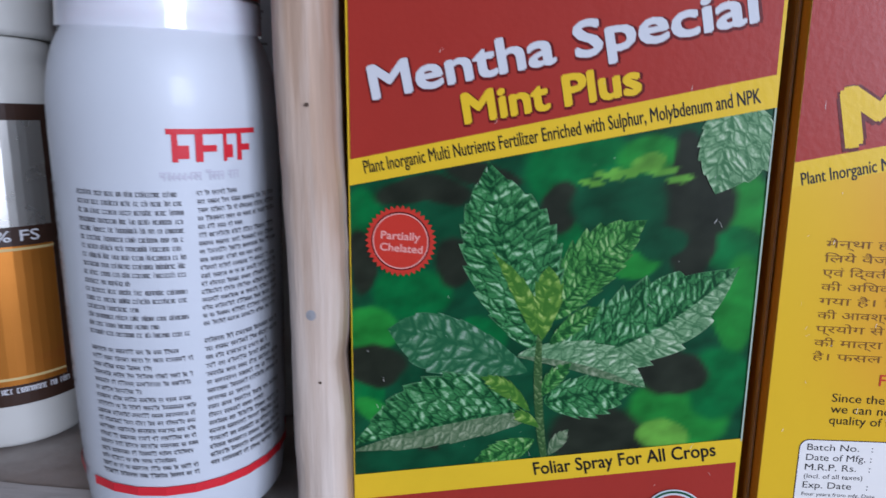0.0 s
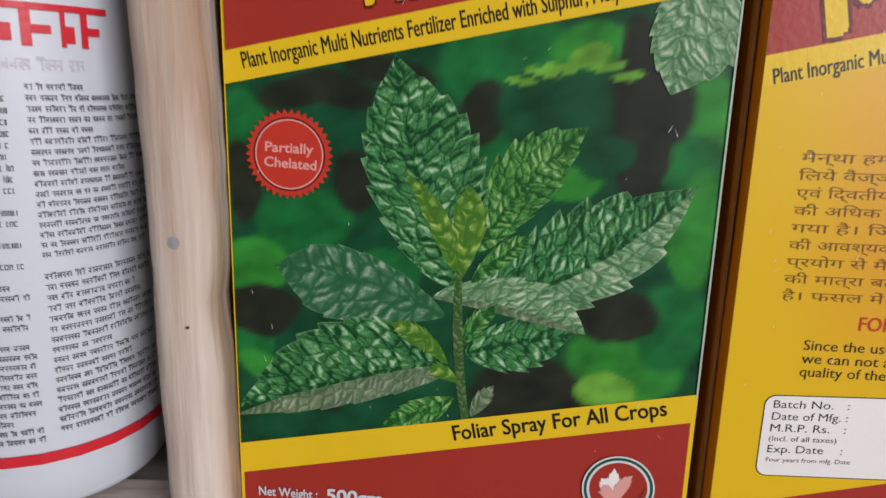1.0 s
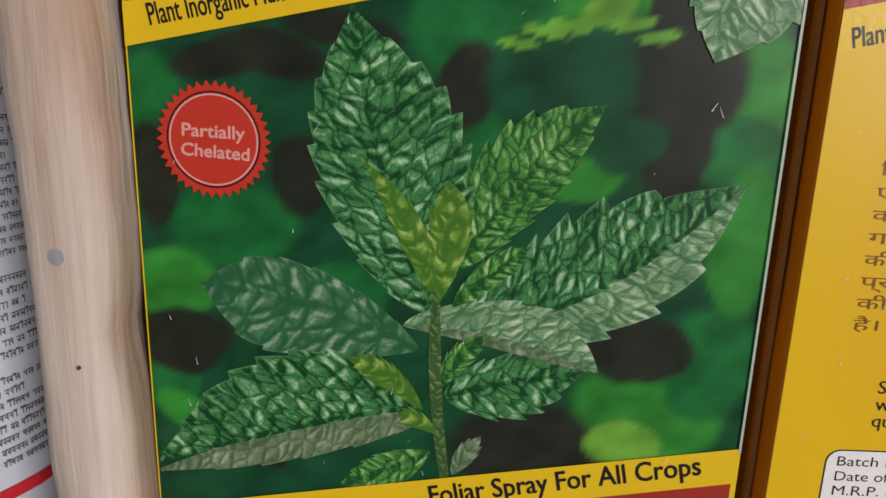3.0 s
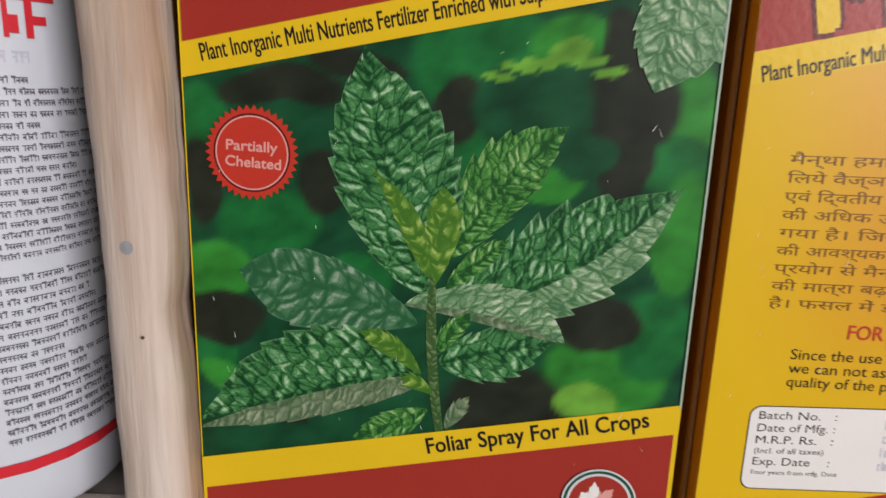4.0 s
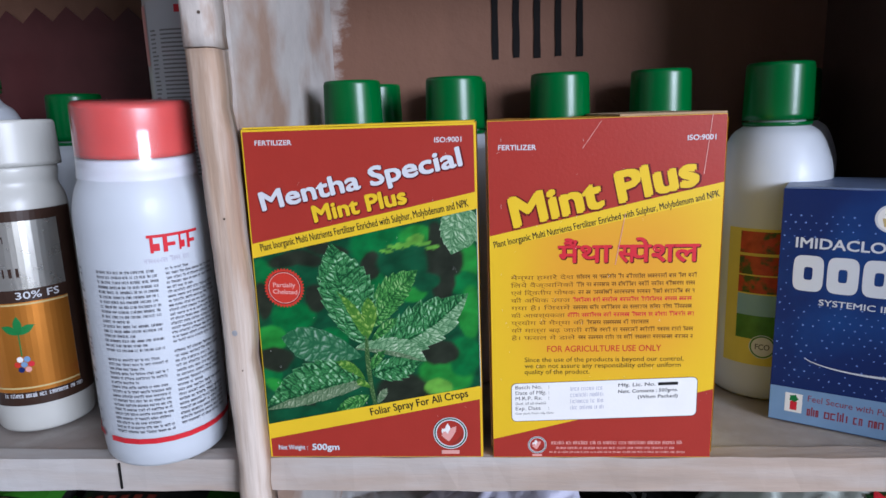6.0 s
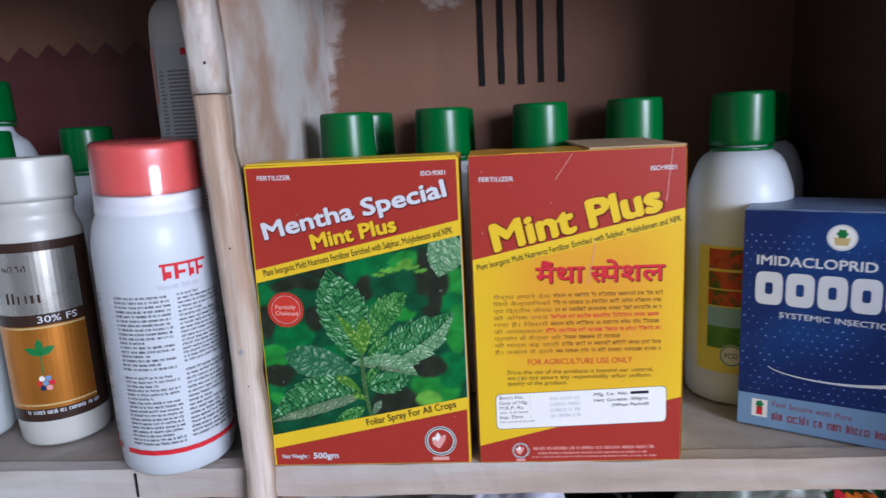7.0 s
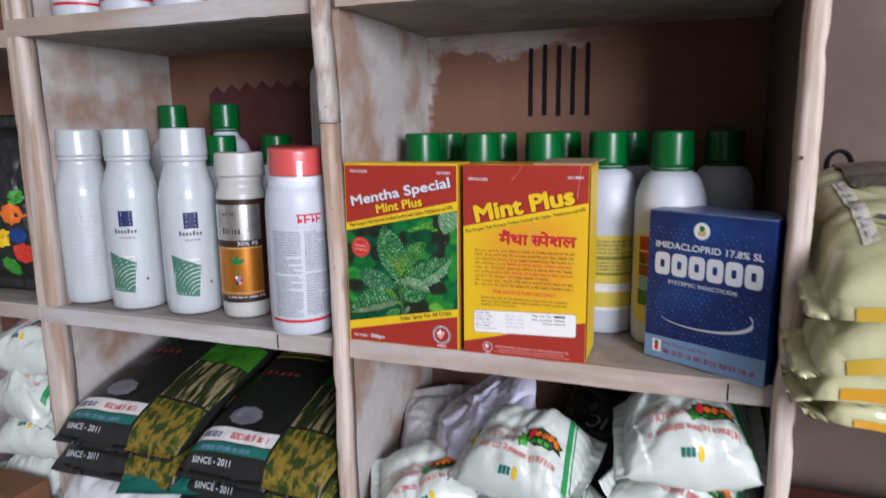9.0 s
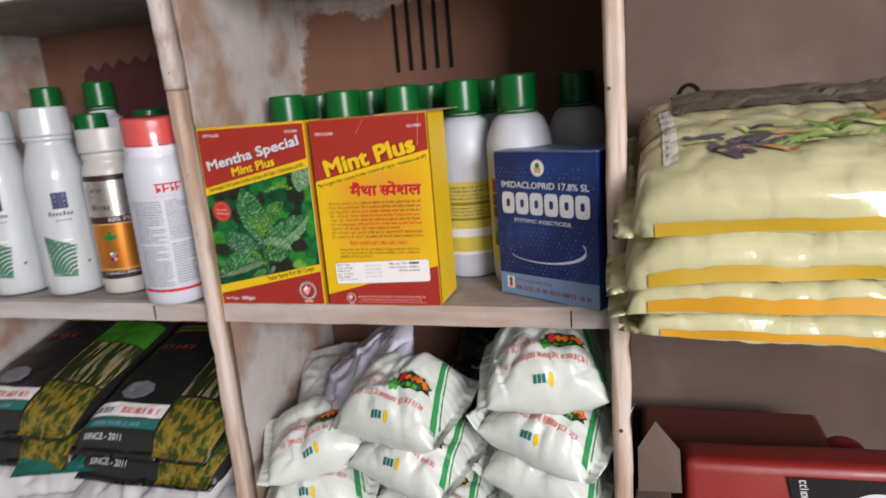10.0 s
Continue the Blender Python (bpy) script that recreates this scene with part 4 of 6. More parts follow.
def plus_carton(m):
    w, h = 0.1295, 0.2025
    ob = thing("carton", m, "yellow and red fertilizer carton with text and frayed top", "carton", "fertilizer cartons")
    carton_body(w, 0.062, h, ob, SIDEYELLOW)
    flap = block(0.0004, w - 0.0006, 0.0004, 0.058, h, h + 0.0012)
    bmesh.ops.subdivide_edges(flap, edges=[e for e in flap.edges if abs(e.verts[0].co.x - e.verts[1].co.x) > 0.05], cuts=24)
    for v in flap.verts:
        if v.co.z > h + 0.0005:
            v.co.z += 0.0004 * noise.noise(Vector((v.co.x * 60, 1, 2)))
    part("top_flap", flap, CARDBOARD, ob, "frayed brown cardboard top flap")
    part("crease", worn(block(-0.0012, -0.0004, 0.006, 0.0085, 0.004, h - 0.006), 0.0005, 70, 4), CARDBOARD, ob, "opened side seam")
    patch("side_panel", ((0, 0), (1, 0), (1, 1), (0, 1)), P_YELLOW, ob, lambda u, v: (w + 0.0011, 0.002 + 0.058 * u, 0.002 + (h - 0.004) * v))
    for a, b_, s in ((0.010, 0.040, 0.9), (0.135, 0.165, 1.0)):
        leaf_print("side_leaf", (20, a * 1000, 26, (a + b_) * 500, 34, b_ * 1000, 9 * s, 9 * s), LEAF_FRESH, ob, 0.0)
        leaf_ob = ob.children[-1]
        leaf_ob.matrix_local = pose(w + 0.0016, 0.004, 0, 0, 0, 90)
    patch("front_panel", rect(0.0002, w - 0.0002, 0.0004, h - 0.0002), P_ORANGE, ob, LY(0))
    glow_panel(ob, w)
    patch("red_head", ((0.0003, 0.1375), (w - 0.0003, 0.1655), (w - 0.0003, h - 0.0004), (0.0003, h - 0.0004)), P_RED, ob, LY(1.5))
    patch("upper_band", ((0.0002, 0.1302), (w - 0.0002, 0.1568), (w - 0.0002, 0.1656), (0.0002, 0.1378)), P_YELLOW, ob, LY(2))
    patch("red_foot", ((0.0003, 0.0006), (w - 0.0003, 0.0006), (w - 0.0003, 0.0440), (0.0003, 0.0124)), P_RED, ob, LY(1.5))
    lettering("writing", "FERTILIZER", 0.0060, 0.1864, 0.0268, 0.1860, 0.0028, P_SILVER, ob, LY(3), 0.02)
    lettering("writing", "ISO:9001", 0.1088, 0.1888, 0.1238, 0.1888, 0.0028, P_SILVER, ob, LY(3), 0.02)
    outlined("heading", "Mint Plus", 0.0150, 0.1432, 0.1155, 0.1650, 0.0165, P_YELLOW, P_SEALDARK, ob, 3, 0.055)
    lettering("strap_line", STRAP, 0.0030, 0.1310, 0.1275, 0.1576, 0.0038, P_BLACK, ob, LY(3), 0.012)
    # The two words of the heading; the half letter of the second runs into the next one.
    for name, shift, k, ink, bold in (("hindi_heading_shadow", 0.0006, 3, P_SEALDARK, 0.035), ("hindi_heading", 0.0, 4, P_REDTEXT, 0.025)):
        lettering(name, "मैंथा", 0.0390 + shift, 0.1218 - shift, 0.0687 + shift, 0.1216 - shift, 0.0108, ink, ob, LY(k), bold, True)
        lettering(name, "स", 0.0727 + shift, 0.1216 - shift, 0.0822 + shift, 0.1215 - shift, 0.0108, ink, ob, LY(k + 0.3), bold, True)
        lettering(name, "पेशल", 0.0795 + shift, 0.1215 - shift, 0.1176 + shift, 0.1213 - shift, 0.0108, ink, ob, LY(k + 0.6), bold, True)
    lead = ("मैन्था हमारे देश", "िलये वैज्ञािनकों", "एवं िद्वतीय पोषक", "की अिधक उपज", "गया है। िजसमें", "की आवश्यकता", "प्रयोग से मैन्था की", "की मात्रा बढ़ जाती", "है। फसल में डाले")
    wide = (0.036, 0.036, 0.037, 0.034, 0.034, 0.031, 0.042, 0.041, 0.037)
    for k, (body, wd) in enumerate(zip(lead, wide)):
        z = 0.1120 - 0.00455 * k
        lettering("paragraph_line", body, 0.0120, z, 0.0120 + wd, z, 0.0024, P_BROWNTEXT, ob, LY(3), 0.006)
        small_print("paragraph_line", 0.0135 + wd, 0.1172, z + 0.0038, z - 0.0007, 1, P_REDTEXT if k in (3, 5) else P_BROWNTEXT, ob, LY(3), 40 + k, True)
    lettering("writing", "FOR AGRICULTURE USE ONLY", 0.0328, 0.0680, 0.0985, 0.0680, 0.0038, P_SEAL, ob, LY(3), 0.012)
    for k, (body, x1) in enumerate((("Since the use of the products is beyond our control,", 0.1115), ("we can not assure any responsibility other uniform", 0.1100), ("quality of the product.", 0.0575))):
        lettering("paragraph_line", body, 0.0195, 0.0618 - 0.0038 * k, x1, 0.0618 - 0.0038 * k, 0.0029, P_BLACK, ob, LY(3), 0.006)
    # The batch label is stuck on a little askew.
    askew = lambda k: (lambda x, z: LY(k)(x + 0.0009, z - 0.0052 + (x - 0.0108) * 0.032))
    rounded_patch("label_rim", 0.0105, 0.1193, 0.0289, 0.0535, 0.003, P_BLACK, ob, askew(2.5))
    label = rounded_patch("label", 0.0108, 0.1190, 0.0292, 0.0532, 0.0028, P_WHITE, ob, askew(3))
    label["label"] = "white batch label with a black rim"
    for body, z, x1, hh in (("Batch No.   :", 0.0497, 0.0330, 0.0023), ("Date of Mfg. :", 0.0461, 0.0330, 0.0023), ("M.R.P. Rs.   :", 0.0426, 0.0330, 0.0023), ("(Incl. of all taxes)", 0.0397, 0.0310, 0.0016),
                            ("Exp. Date    :", 0.0362, 0.0330, 0.0023), ("Four years from mfg. Date", 0.0334, 0.0355, 0.0013)):
        lettering("label_line", body, 0.0130, z, x1, z, hh, P_BLACK, label, askew(4), 0.006)
    for body, z, x0 in (("Mfg. Lic. No.", 0.0490, 0.0735), ("Nett. Contents : 500gms.", 0.0450, 0.0735), ("(When Packed)", 0.0412, 0.0850)):
        lettering("label_line", body, x0, z, 0.0950 if "Lic" in body else 0.1080, z, 0.0021, P_BLACK, label, askew(4), 0.015)
    patch("number_bar", rect(0.0965, 0.1080, 0.0490, 0.0509), P_BLACK, label, askew(4))
    small_print("stamp", 0.0455, 0.0660, 0.0510, 0.0350, 4, P_FADED, label, askew(4), 77)
    small_print("maker_line", 0.0350, 0.1140, 0.0120, 0.0083, 1, P_PINK, ob, LY(3), 5)
    small_print("maker_line", 0.0380, 0.1090, 0.0080, 0.0053, 1, P_PINK, ob, LY(3), 6)
    small_print("maker_line", 0.0340, 0.1150, 0.0050, 0.0028, 1, P_PINK, ob, LY(3), 7)
    crest(ob, 0.0267, 0.0085, 0.0056, 3)
    for x, z, a, ln in ((0.052, 0.186, 55, 0.018), (0.071, 0.120, 80, 0.03), (0.118, 0.170, 86, 0.05)):
        dx, dz = math.cos(radians(a)) * ln, math.sin(radians(a)) * ln
        patch("crease_mark", ((x, z), (x + 0.0004, z), (x + dx + 0.0003, min(h, z + dz)), (x + dx, min(h, z + dz))), P_PINK, ob, LY(6))
    foil_scratches(ob, w, h, 60, 9, 6)
    return ob


P_BLUE = print_material("deep blue dotted print", (0.010, 0.021, 0.100), vary=0.25, scale=14, second=(0.016, 0.075, 0.26), second_scale=9, second_cut=(0.48, 0.75))
P_SKY = print_material("pale steel blue print", (0.17, 0.27, 0.42), vary=0.12)
P_DOT = print_material("light blue dots", (0.16, 0.24, 0.52))
P_BLUETOP = print_material("dusty blue carton top", (0.13, 0.17, 0.28), vary=0.2)
P_MAROON = print_material("maroon print", (0.22, 0.04, 0.06))
P_GOLD = print_material("gold print", (0.50, 0.38, 0.16))


def blue_carton(m):
    w, h, d = 0.1268, 0.1545, 0.066
    ob = thing("carton", m, "dark blue dotted insecticide carton standing askew on the shelf", "carton")
    body = carton_body(w, d, h, ob, P_BLUE)
    flap = part("top_flap", worn(block(0.0008, w - 0.0008, 0.001, d - 0.001, h, h + 0.0012), 0.0006, 60, 6), P_BLUETOP, ob, "dusty pale blue top flap")
    for piece in (body, flap):
        # the back corner is crushed where it meets the divider
        for v in piece.data.vertices:
            v.co.y = min(v.co.y, max(0.0, (0.1170 - v.co.x * 0.866) / 0.5))
    patch("front_panel", rect(0.0003, w - 0.0003, 0.0004, h - 0.0003), P_BLUE, ob, LY(0))
    rng = random.Random(3)
    vs, fs = [], []
    put = LY(1)
    for j in range(26):
        for i in range(22):
            x, z = (i + 0.5 * (j % 2) + 0.4) * w / 22.5, 0.028 + j * 0.0044
            if rng.random() < 0.3 or (0.085 < z < 0.122 and 0.006 < x < 0.121):
                continue
            r, q = rng.uniform(0.0003, 0.00065), len(vs)
            vs += [put(x + r * math.cos(k * math.pi / 3), z + r * math.sin(k * math.pi / 3)) for k in range(6)]
            fs.append(tuple(range(q, q + 6)))
    tagged(part("dot_pattern", from_lists(vs, fs), P_DOT, ob, "scattered pale blue dots"), kind="stuff")
    patch("foot_band", ((0.0004, 0.0006), (w - 0.0004, 0.0006), (w - 0.0004, 0.0260), (0.0004, 0.0240)), P_SKY, ob, LY(1.5))
    badge = disc("emblem_ring", 0.0575, 0.1385, 0.0085, P_SILVER, ob, LY(2))
    disc("emblem_ground", 0.0575, 0.1385, 0.0072, P_WHITE, badge, LY(2.5))
    patch("emblem_pot", ((0.0540, 0.1335), (0.0610, 0.1335), (0.0622, 0.1385), (0.0528, 0.1385)), P_GOLD, badge, LY(3))
    disc("emblem_plant", 0.0575, 0.1410, 0.0035, P_GREEN, badge, LY(3), teeth=6, bite=0.3)
    lettering("writing", "IMIDACLOPRID 17.8% SL", 0.0090, 0.1178, 0.1180, 0.1172, 0.0064, P_SILVER, ob, LY(2), 0.025)
    # The trade name: six plain chunky shapes.
    step = 0.1120 / 6
    for k in range(6):
        x0, x1 = 0.0085 + k * step, 0.0085 + (k + 0.90) * step
        cx, cz, rx, rz = (x0 + x1) / 2, 0.1015, (x1 - x0) / 2, 0.0115
        n = 28
        ring = lambda s: [(cx + s * rx * math.copysign(abs(math.cos(2 * math.pi * q / n)) ** 0.45, math.cos(2 * math.pi * q / n)),
                           cz + s * rz * math.copysign(abs(math.sin(2 * math.pi * q / n)) ** 0.45, math.sin(2 * math.pi * q / n))) for q in range(n)]
        pts = [LY(2)(*p) for p in ring(1.0)] + [LY(2)(cx + (px - cx) * 0.8, pz) for px, pz in ring(0.36)]
        part("name_shape", from_lists(pts, [(q, (q + 1) % n, n + (q + 1) % n, n + q) for q in range(n)]), P_SILVER, ob)
    lettering("writing", "SYSTEMIC INSECTICIDE", 0.0240, 0.0818, 0.0960, 0.0812, 0.0038, P_SILVER, ob, LY(2), 0.015)
    # The white swoosh: a thin crescent that thickens to the end.
    n = 40
    vs, fs = [], []
    for k in range(n + 1):
        s = k / n
        a = radians(-165 + 190 * s)
        cx, cz = 0.0650 + 0.048 * math.cos(a), 0.0490 + 0.0125 * math.sin(a) + 0.010 * s
        t = 0.0003 + 0.0030 * s * s * (1 if s < 0.9 else (1 - s) / 0.1)
        vs += [LY(2)(cx, cz - t), LY(2)(cx * 0.995, cz + t)]
    part("swoosh", from_lists(vs, [(2 * k, 2 * k + 2, 2 * k + 3, 2 * k + 1) for k in range(n)]), P_SILVER, ob, "white curved swoosh")
    square = patch("emblem_square", rect(0.0095, 0.0195, 0.0075, 0.0205), P_WHITE, ob, LY(3))
    patch("emblem_stem", rect(0.0125, 0.0165, 0.0090, 0.0150), P_REDTEXT, square, LY(3.5))
    disc("emblem_plant", 0.0145, 0.0170, 0.0030, P_GREEN, square, LY(3.5), teeth=5, bite=0.4)
    lettering("motto", "Feel Secure with Pure", 0.0225, 0.0168, 0.0700, 0.0160, 0.0042, P_MAROON, ob, LY(3), 0.008)
    small_print("maker_line", 0.0225, 0.1200, 0.0150, 0.0055, 1, P_MAROON, ob, LY(3), 32)
    return ob


mint_carton(pose(0.0562, FRONT, SHELF + 0.0012))
plus_carton(pose(0.1953, 0.3045, SHELF + 0.0012))
blue_carton(pose(0.3800, 0.357, SHELF + 0.0012, 0, 0, -30))

# ---- bottles ----
WHITEPL = material("white bottle plastic", (0.50, 0.525, 0.56), 0.46, vary=0.03, scale=20, coat=0.08, sub=0.08)
FILMEDPL = material("white plastic under loose clear film", (0.465, 0.50, 0.50), 0.34, vary=0.07, scale=16, coat=0.3, bump=0.30, bump_scale=40, crinkle=22, stretch=(1, 1, 0.35))
CREAMPL = material("milky bottle plastic", (0.47, 0.465, 0.43), 0.36, vary=0.05, scale=25, sub=0.08)
GREENCAP = material("glossy green cap plastic", (0.002, 0.098, 0.017), 0.30, vary=0.10, scale=40, coat=0.05, spec=0.35)
REDCAP = material("salmon red cap plastic", (0.44, 0.035, 0.028), 0.35, vary=0.05, scale=30)
PINKCAP = material("dull pink cap plastic", (0.42, 0.22, 0.21), 0.45, vary=0.06)
CLEAR = material("clear shrink film", (0.96, 0.95, 0.96), 0.12, vary=0.0, trans=0.965, spec=0.5)
FOILTOP = material("silver label foil", (0.55, 0.54, 0.50), 0.28, metal=0.85, vary=0.1, scale=40)
FOILGOLD = material("copper gold label foil", (0.58, 0.22, 0.03), 0.30, metal=0.7, vary=0.15, scale=30, second=(0.55, 0.10, 0.03), second_scale=14, stretch=(0.3, 0.3, 1))
L_DARK = print_material("dark brown label", (0.035, 0.018, 0.012))
L_YELLOW = print_material("yellow bottle label", (0.58, 0.47, 0.07), vary=0.1)
L_OLIVE = print_material("olive label band", (0.22, 0.20, 0.03))
L_BLUESQ = print_material("navy label square", (0.02, 0.03, 0.10))
L_FERN = print_material("muted green label corner", (0.060, 0.165, 0.110), vary=0.4, scale=90)
L_FIELD = print_material("field picture print", (0.06, 0.17, 0.03), vary=0.5, scale=120)
L_SKYP = print_material("sky picture print", (0.20, 0.35, 0.45))
L_FRUIT = print_material("fruit picture print", (0.35, 0.05, 0.02), vary=0.6, scale=160, second=(0.05, 0.08, 0.02), second_scale=120)
PALE_LABEL = print_material("pale grey label", (0.42, 0.43, 0.44))
L_GREY = print_material("grey small print", (0.10, 0.10, 0.11))


def wrapped(name, x0, x1, z0, z1, mat, parent, place):
    return patch(name, rect(x0, x1, z0, z1), mat, parent, place, nx=24)


def wrap_stack(r, turn, k):
    return wrap_place(r, turn, 0.00025 + 0.00008 * k)


def green_bottle(m, label, group, h=0.235, r=0.0375, labelled=0, turn=20):
    """A round-shouldered white bottle under a green ribbed cap; labelled 1: yellow lists, 2: a strip of pictures."""
    ob = thing("bottle", m, label, "bottle", group)
    k = h / 0.235
    prof = rounded([(0.0, 0.002), (r * 0.86, 0.0), (r, 0.006), (r, 0.150 * k), (r * 0.985, 0.166 * k), (r * 0.78, 0.187 * k), (0.0205, 0.193 * k), (0.0175, h - 0.040), (0.0175, h - 0.025), (0.0, h - 0.025)])
    part("body", lathe(prof), WHITEPL, ob, smooth=True)
    cap = part("cap", ribbed_cap(0.0224, 0.0385, z=h - 0.0385), GREENCAP, ob, "glossy green ribbed screw cap", smooth=True)
    part("collar", lathe([(0.0, h - 0.0425), (0.0212, h - 0.0425), (0.0222, h - 0.0415), (0.0222, h - 0.0398), (0.0, h - 0.0398)]), GREENCAP, cap, smooth=True)
    if labelled == 1:
        q = lambda j: wrap_stack(r, turn, j)
        lab = wrapped("label", -0.060, 0.060, 0.030, 0.118, L_YELLOW, ob, q(0))
        for z0, z1, mt in ((0.090, 0.094, L_OLIVE), (0.072, 0.075, L_OLIVE), (0.052, 0.062, P_WHITE), (0.030, 0.034, P_WHITE)):
            wrapped("label_band", -0.060, 0.060, z0, z1, mt, lab, q(1))
        small_print("label_text", -0.050, 0.050, 0.114, 0.096, 4, L_GREY, lab, q(2), 12)
        small_print("label_text", -0.050, 0.050, 0.089, 0.077, 3, L_GREY, lab, q(2), 13)
        wrapped("barcode", 0.016, 0.030, 0.053, 0.061, L_GREY, lab, q(2))
    if labelled == 2:
        q = lambda j: wrap_stack(r, turn, j)
        lab = wrapped("label", -0.045, 0.045, 0.028, 0.125, L_YELLOW, ob, q(0))
        for z0, z1, mt in ((0.108, 0.123, L_FRUIT), (0.093, 0.106, L_FRUIT), (0.080, 0.092, L_FRUIT), (0.064, 0.079, L_SKYP), (0.047, 0.064, L_FIELD)):
            wrapped("label_picture", -0.036, -0.006, z0, z1, mt, lab, q(1))
        disc("label_seal", -0.018, 0.042, 0.0085, P_SILVER, lab, q(2))
        disc("label_seal_ring", -0.018, 0.042, 0.0080, L_FIELD, lab, q(3), inner=0.0070)
        lettering("label_text", "FCO", -0.0225, 0.0400, -0.0135, 0.0400, 0.004, L_GREY, lab, q(3), 0.02)
    return ob


ROW = "green-capped bottles behind the cartons"
first = green_bottle(pose(0.094, 0.446, SHELF), "white plastic bottle with a glossy green screw cap", ROW)
for x, y in ((0.172, 0.446), (0.251, 0.446), (0.099, 0.528), (0.175, 0.528), (0.261, 0.528), (0.345, 0.528)):
    copy_thing(first, pose(x, y, SHELF, 0, 0, x * 700))
green_bottle(pose(0.326, 0.449, SHELF), "white bottle with green cap and yellow printed label", ROW, labelled=1, turn=35)
green_bottle(pose(0.398, 0.416, SHELF), "white bottle with green cap and picture-strip label", ROW, labelled=2, turn=5)
copy_thing(first, pose(0.455, 0.525, SHELF, 0, 0, 10))
LROW = "green-capped bottles in the deep of the shelf"
tallg = green_bottle(pose(-0.376, 0.528, SHELF), "tall white bottle with a green screw cap", LROW, h=0.283, r=0.04)
copy_thing(tallg, pose(-0.273, 0.528, SHELF, 0, 0, 40))
lowg = copy_thing(first, pose(-0.219, 0.445, SHELF))
tagged(lowg, "white plastic bottle with a green screw cap, behind taller ones", "bottle", LROW)
copy_thing(lowg, pose(-0.155, 0.490, SHELF, 0, 0, 60))


def text_bottle(m, label, group=""):
    """A white bottle with columns of small print, a red ring near its foot and a red cap under clear film."""
    r = 0.0385
    ob = thing("bottle", m, label, "bottle", group)
    part("body", lathe(rounded([(0.0, 0.003), (r * 0.88, 0.0), (r, 0.007), (r, 0.148), (r * 0.99, 0.158), (r * 0.93, 0.170), (0.031, 0.180), (0.0285, 0.184), (0.0285, 0.190), (0.0, 0.190)])), WHITEPL, ob, smooth=True)
    part("cap", ribbed_cap(0.0300, 0.029, z=0.1895, ribs=48, taper=0.985), REDCAP, ob, "salmon red screw cap", smooth=True)
    film = part("cap_film", lathe([(0.0335, 0.178), (0.0330, 0.183), (0.0325, 0.2185), (0.0310, 0.2205), (0.0, 0.2208)]), CLEAR, ob, "clear shrink film over the cap", smooth=True)
    film.visible_shadow = False
    flat = lambda k: wrap_stack(r, 24, k)
    q = lambda k: (lambda x, z: flat(k)(x, z * 1.055 + 0.003))
    wrapped("foot_ring", -0.034, 0.200, 0.0155, 0.0188, P_REDTEXT, ob, q(1))
    for k, (xx, wd) in enumerate(((0.004, 0.006), (0.011, 0.008), (0.020, 0.004), (0.025, 0.006))):
        patch("trade_name", rect(xx, xx + wd * 0.3, 0.1275, 0.1365), P_REDTEXT, ob, q(1))
        patch("trade_name", rect(xx + wd * 0.3, xx + wd * 0.85, 0.1285 + 0.002 * (k % 2), 0.1325), P_REDTEXT, ob, q(1))
    wrapped("trade_name", 0.0025, 0.0325, 0.1358, 0.1374, P_REDTEXT, ob, q(1.5))
    small_print("caption", 0.000, 0.034, 0.1262, 0.1212, 1, P_FADED, ob, q(1), 20, True)
    for seed, x0, x1, zt, zb, n, hindi in ((21, -0.028, 0.0068, 0.1195, 0.0720, 17, False), (22, 0.0105, 0.044, 0.1195, 0.0745, 17, True),
                                           (23, -0.028, 0.0068, 0.0690, 0.0220, 17, True), (24, 0.0105, 0.044, 0.0715, 0.0240, 16, True),
                                           (25, -0.090, -0.042, 0.1195, 0.0240, 30, True), (26, 0.052, 0.100, 0.1195, 0.0240, 30, False)):
        small_print("text_column", x0, x1, zt, zb, n, L_GREY, ob, q(1), seed, hindi)
    return ob


tb = text_bottle(pose(-0.0195, 0.327, SHELF + 0.0022, 3.0, 2.2, 0), "white bottle with small print, red ring and red cap")
UP = "white bottles on the upper shelf"
for x in (-0.287, -0.200, -0.118, -0.035, -0.372):
    u = copy_thing(tb, pose(x, 0.372, CEIL + 0.0252, 0, 0, 120 + x * 300))
    tagged(u, "white bottle with a red ring near its foot", "bottle", UP)
for x in (0.13, 0.22):
    u = copy_thing(tb, pose(x, 0.40, CEIL + 0.0292, 0, 0, 90 + x * 300))


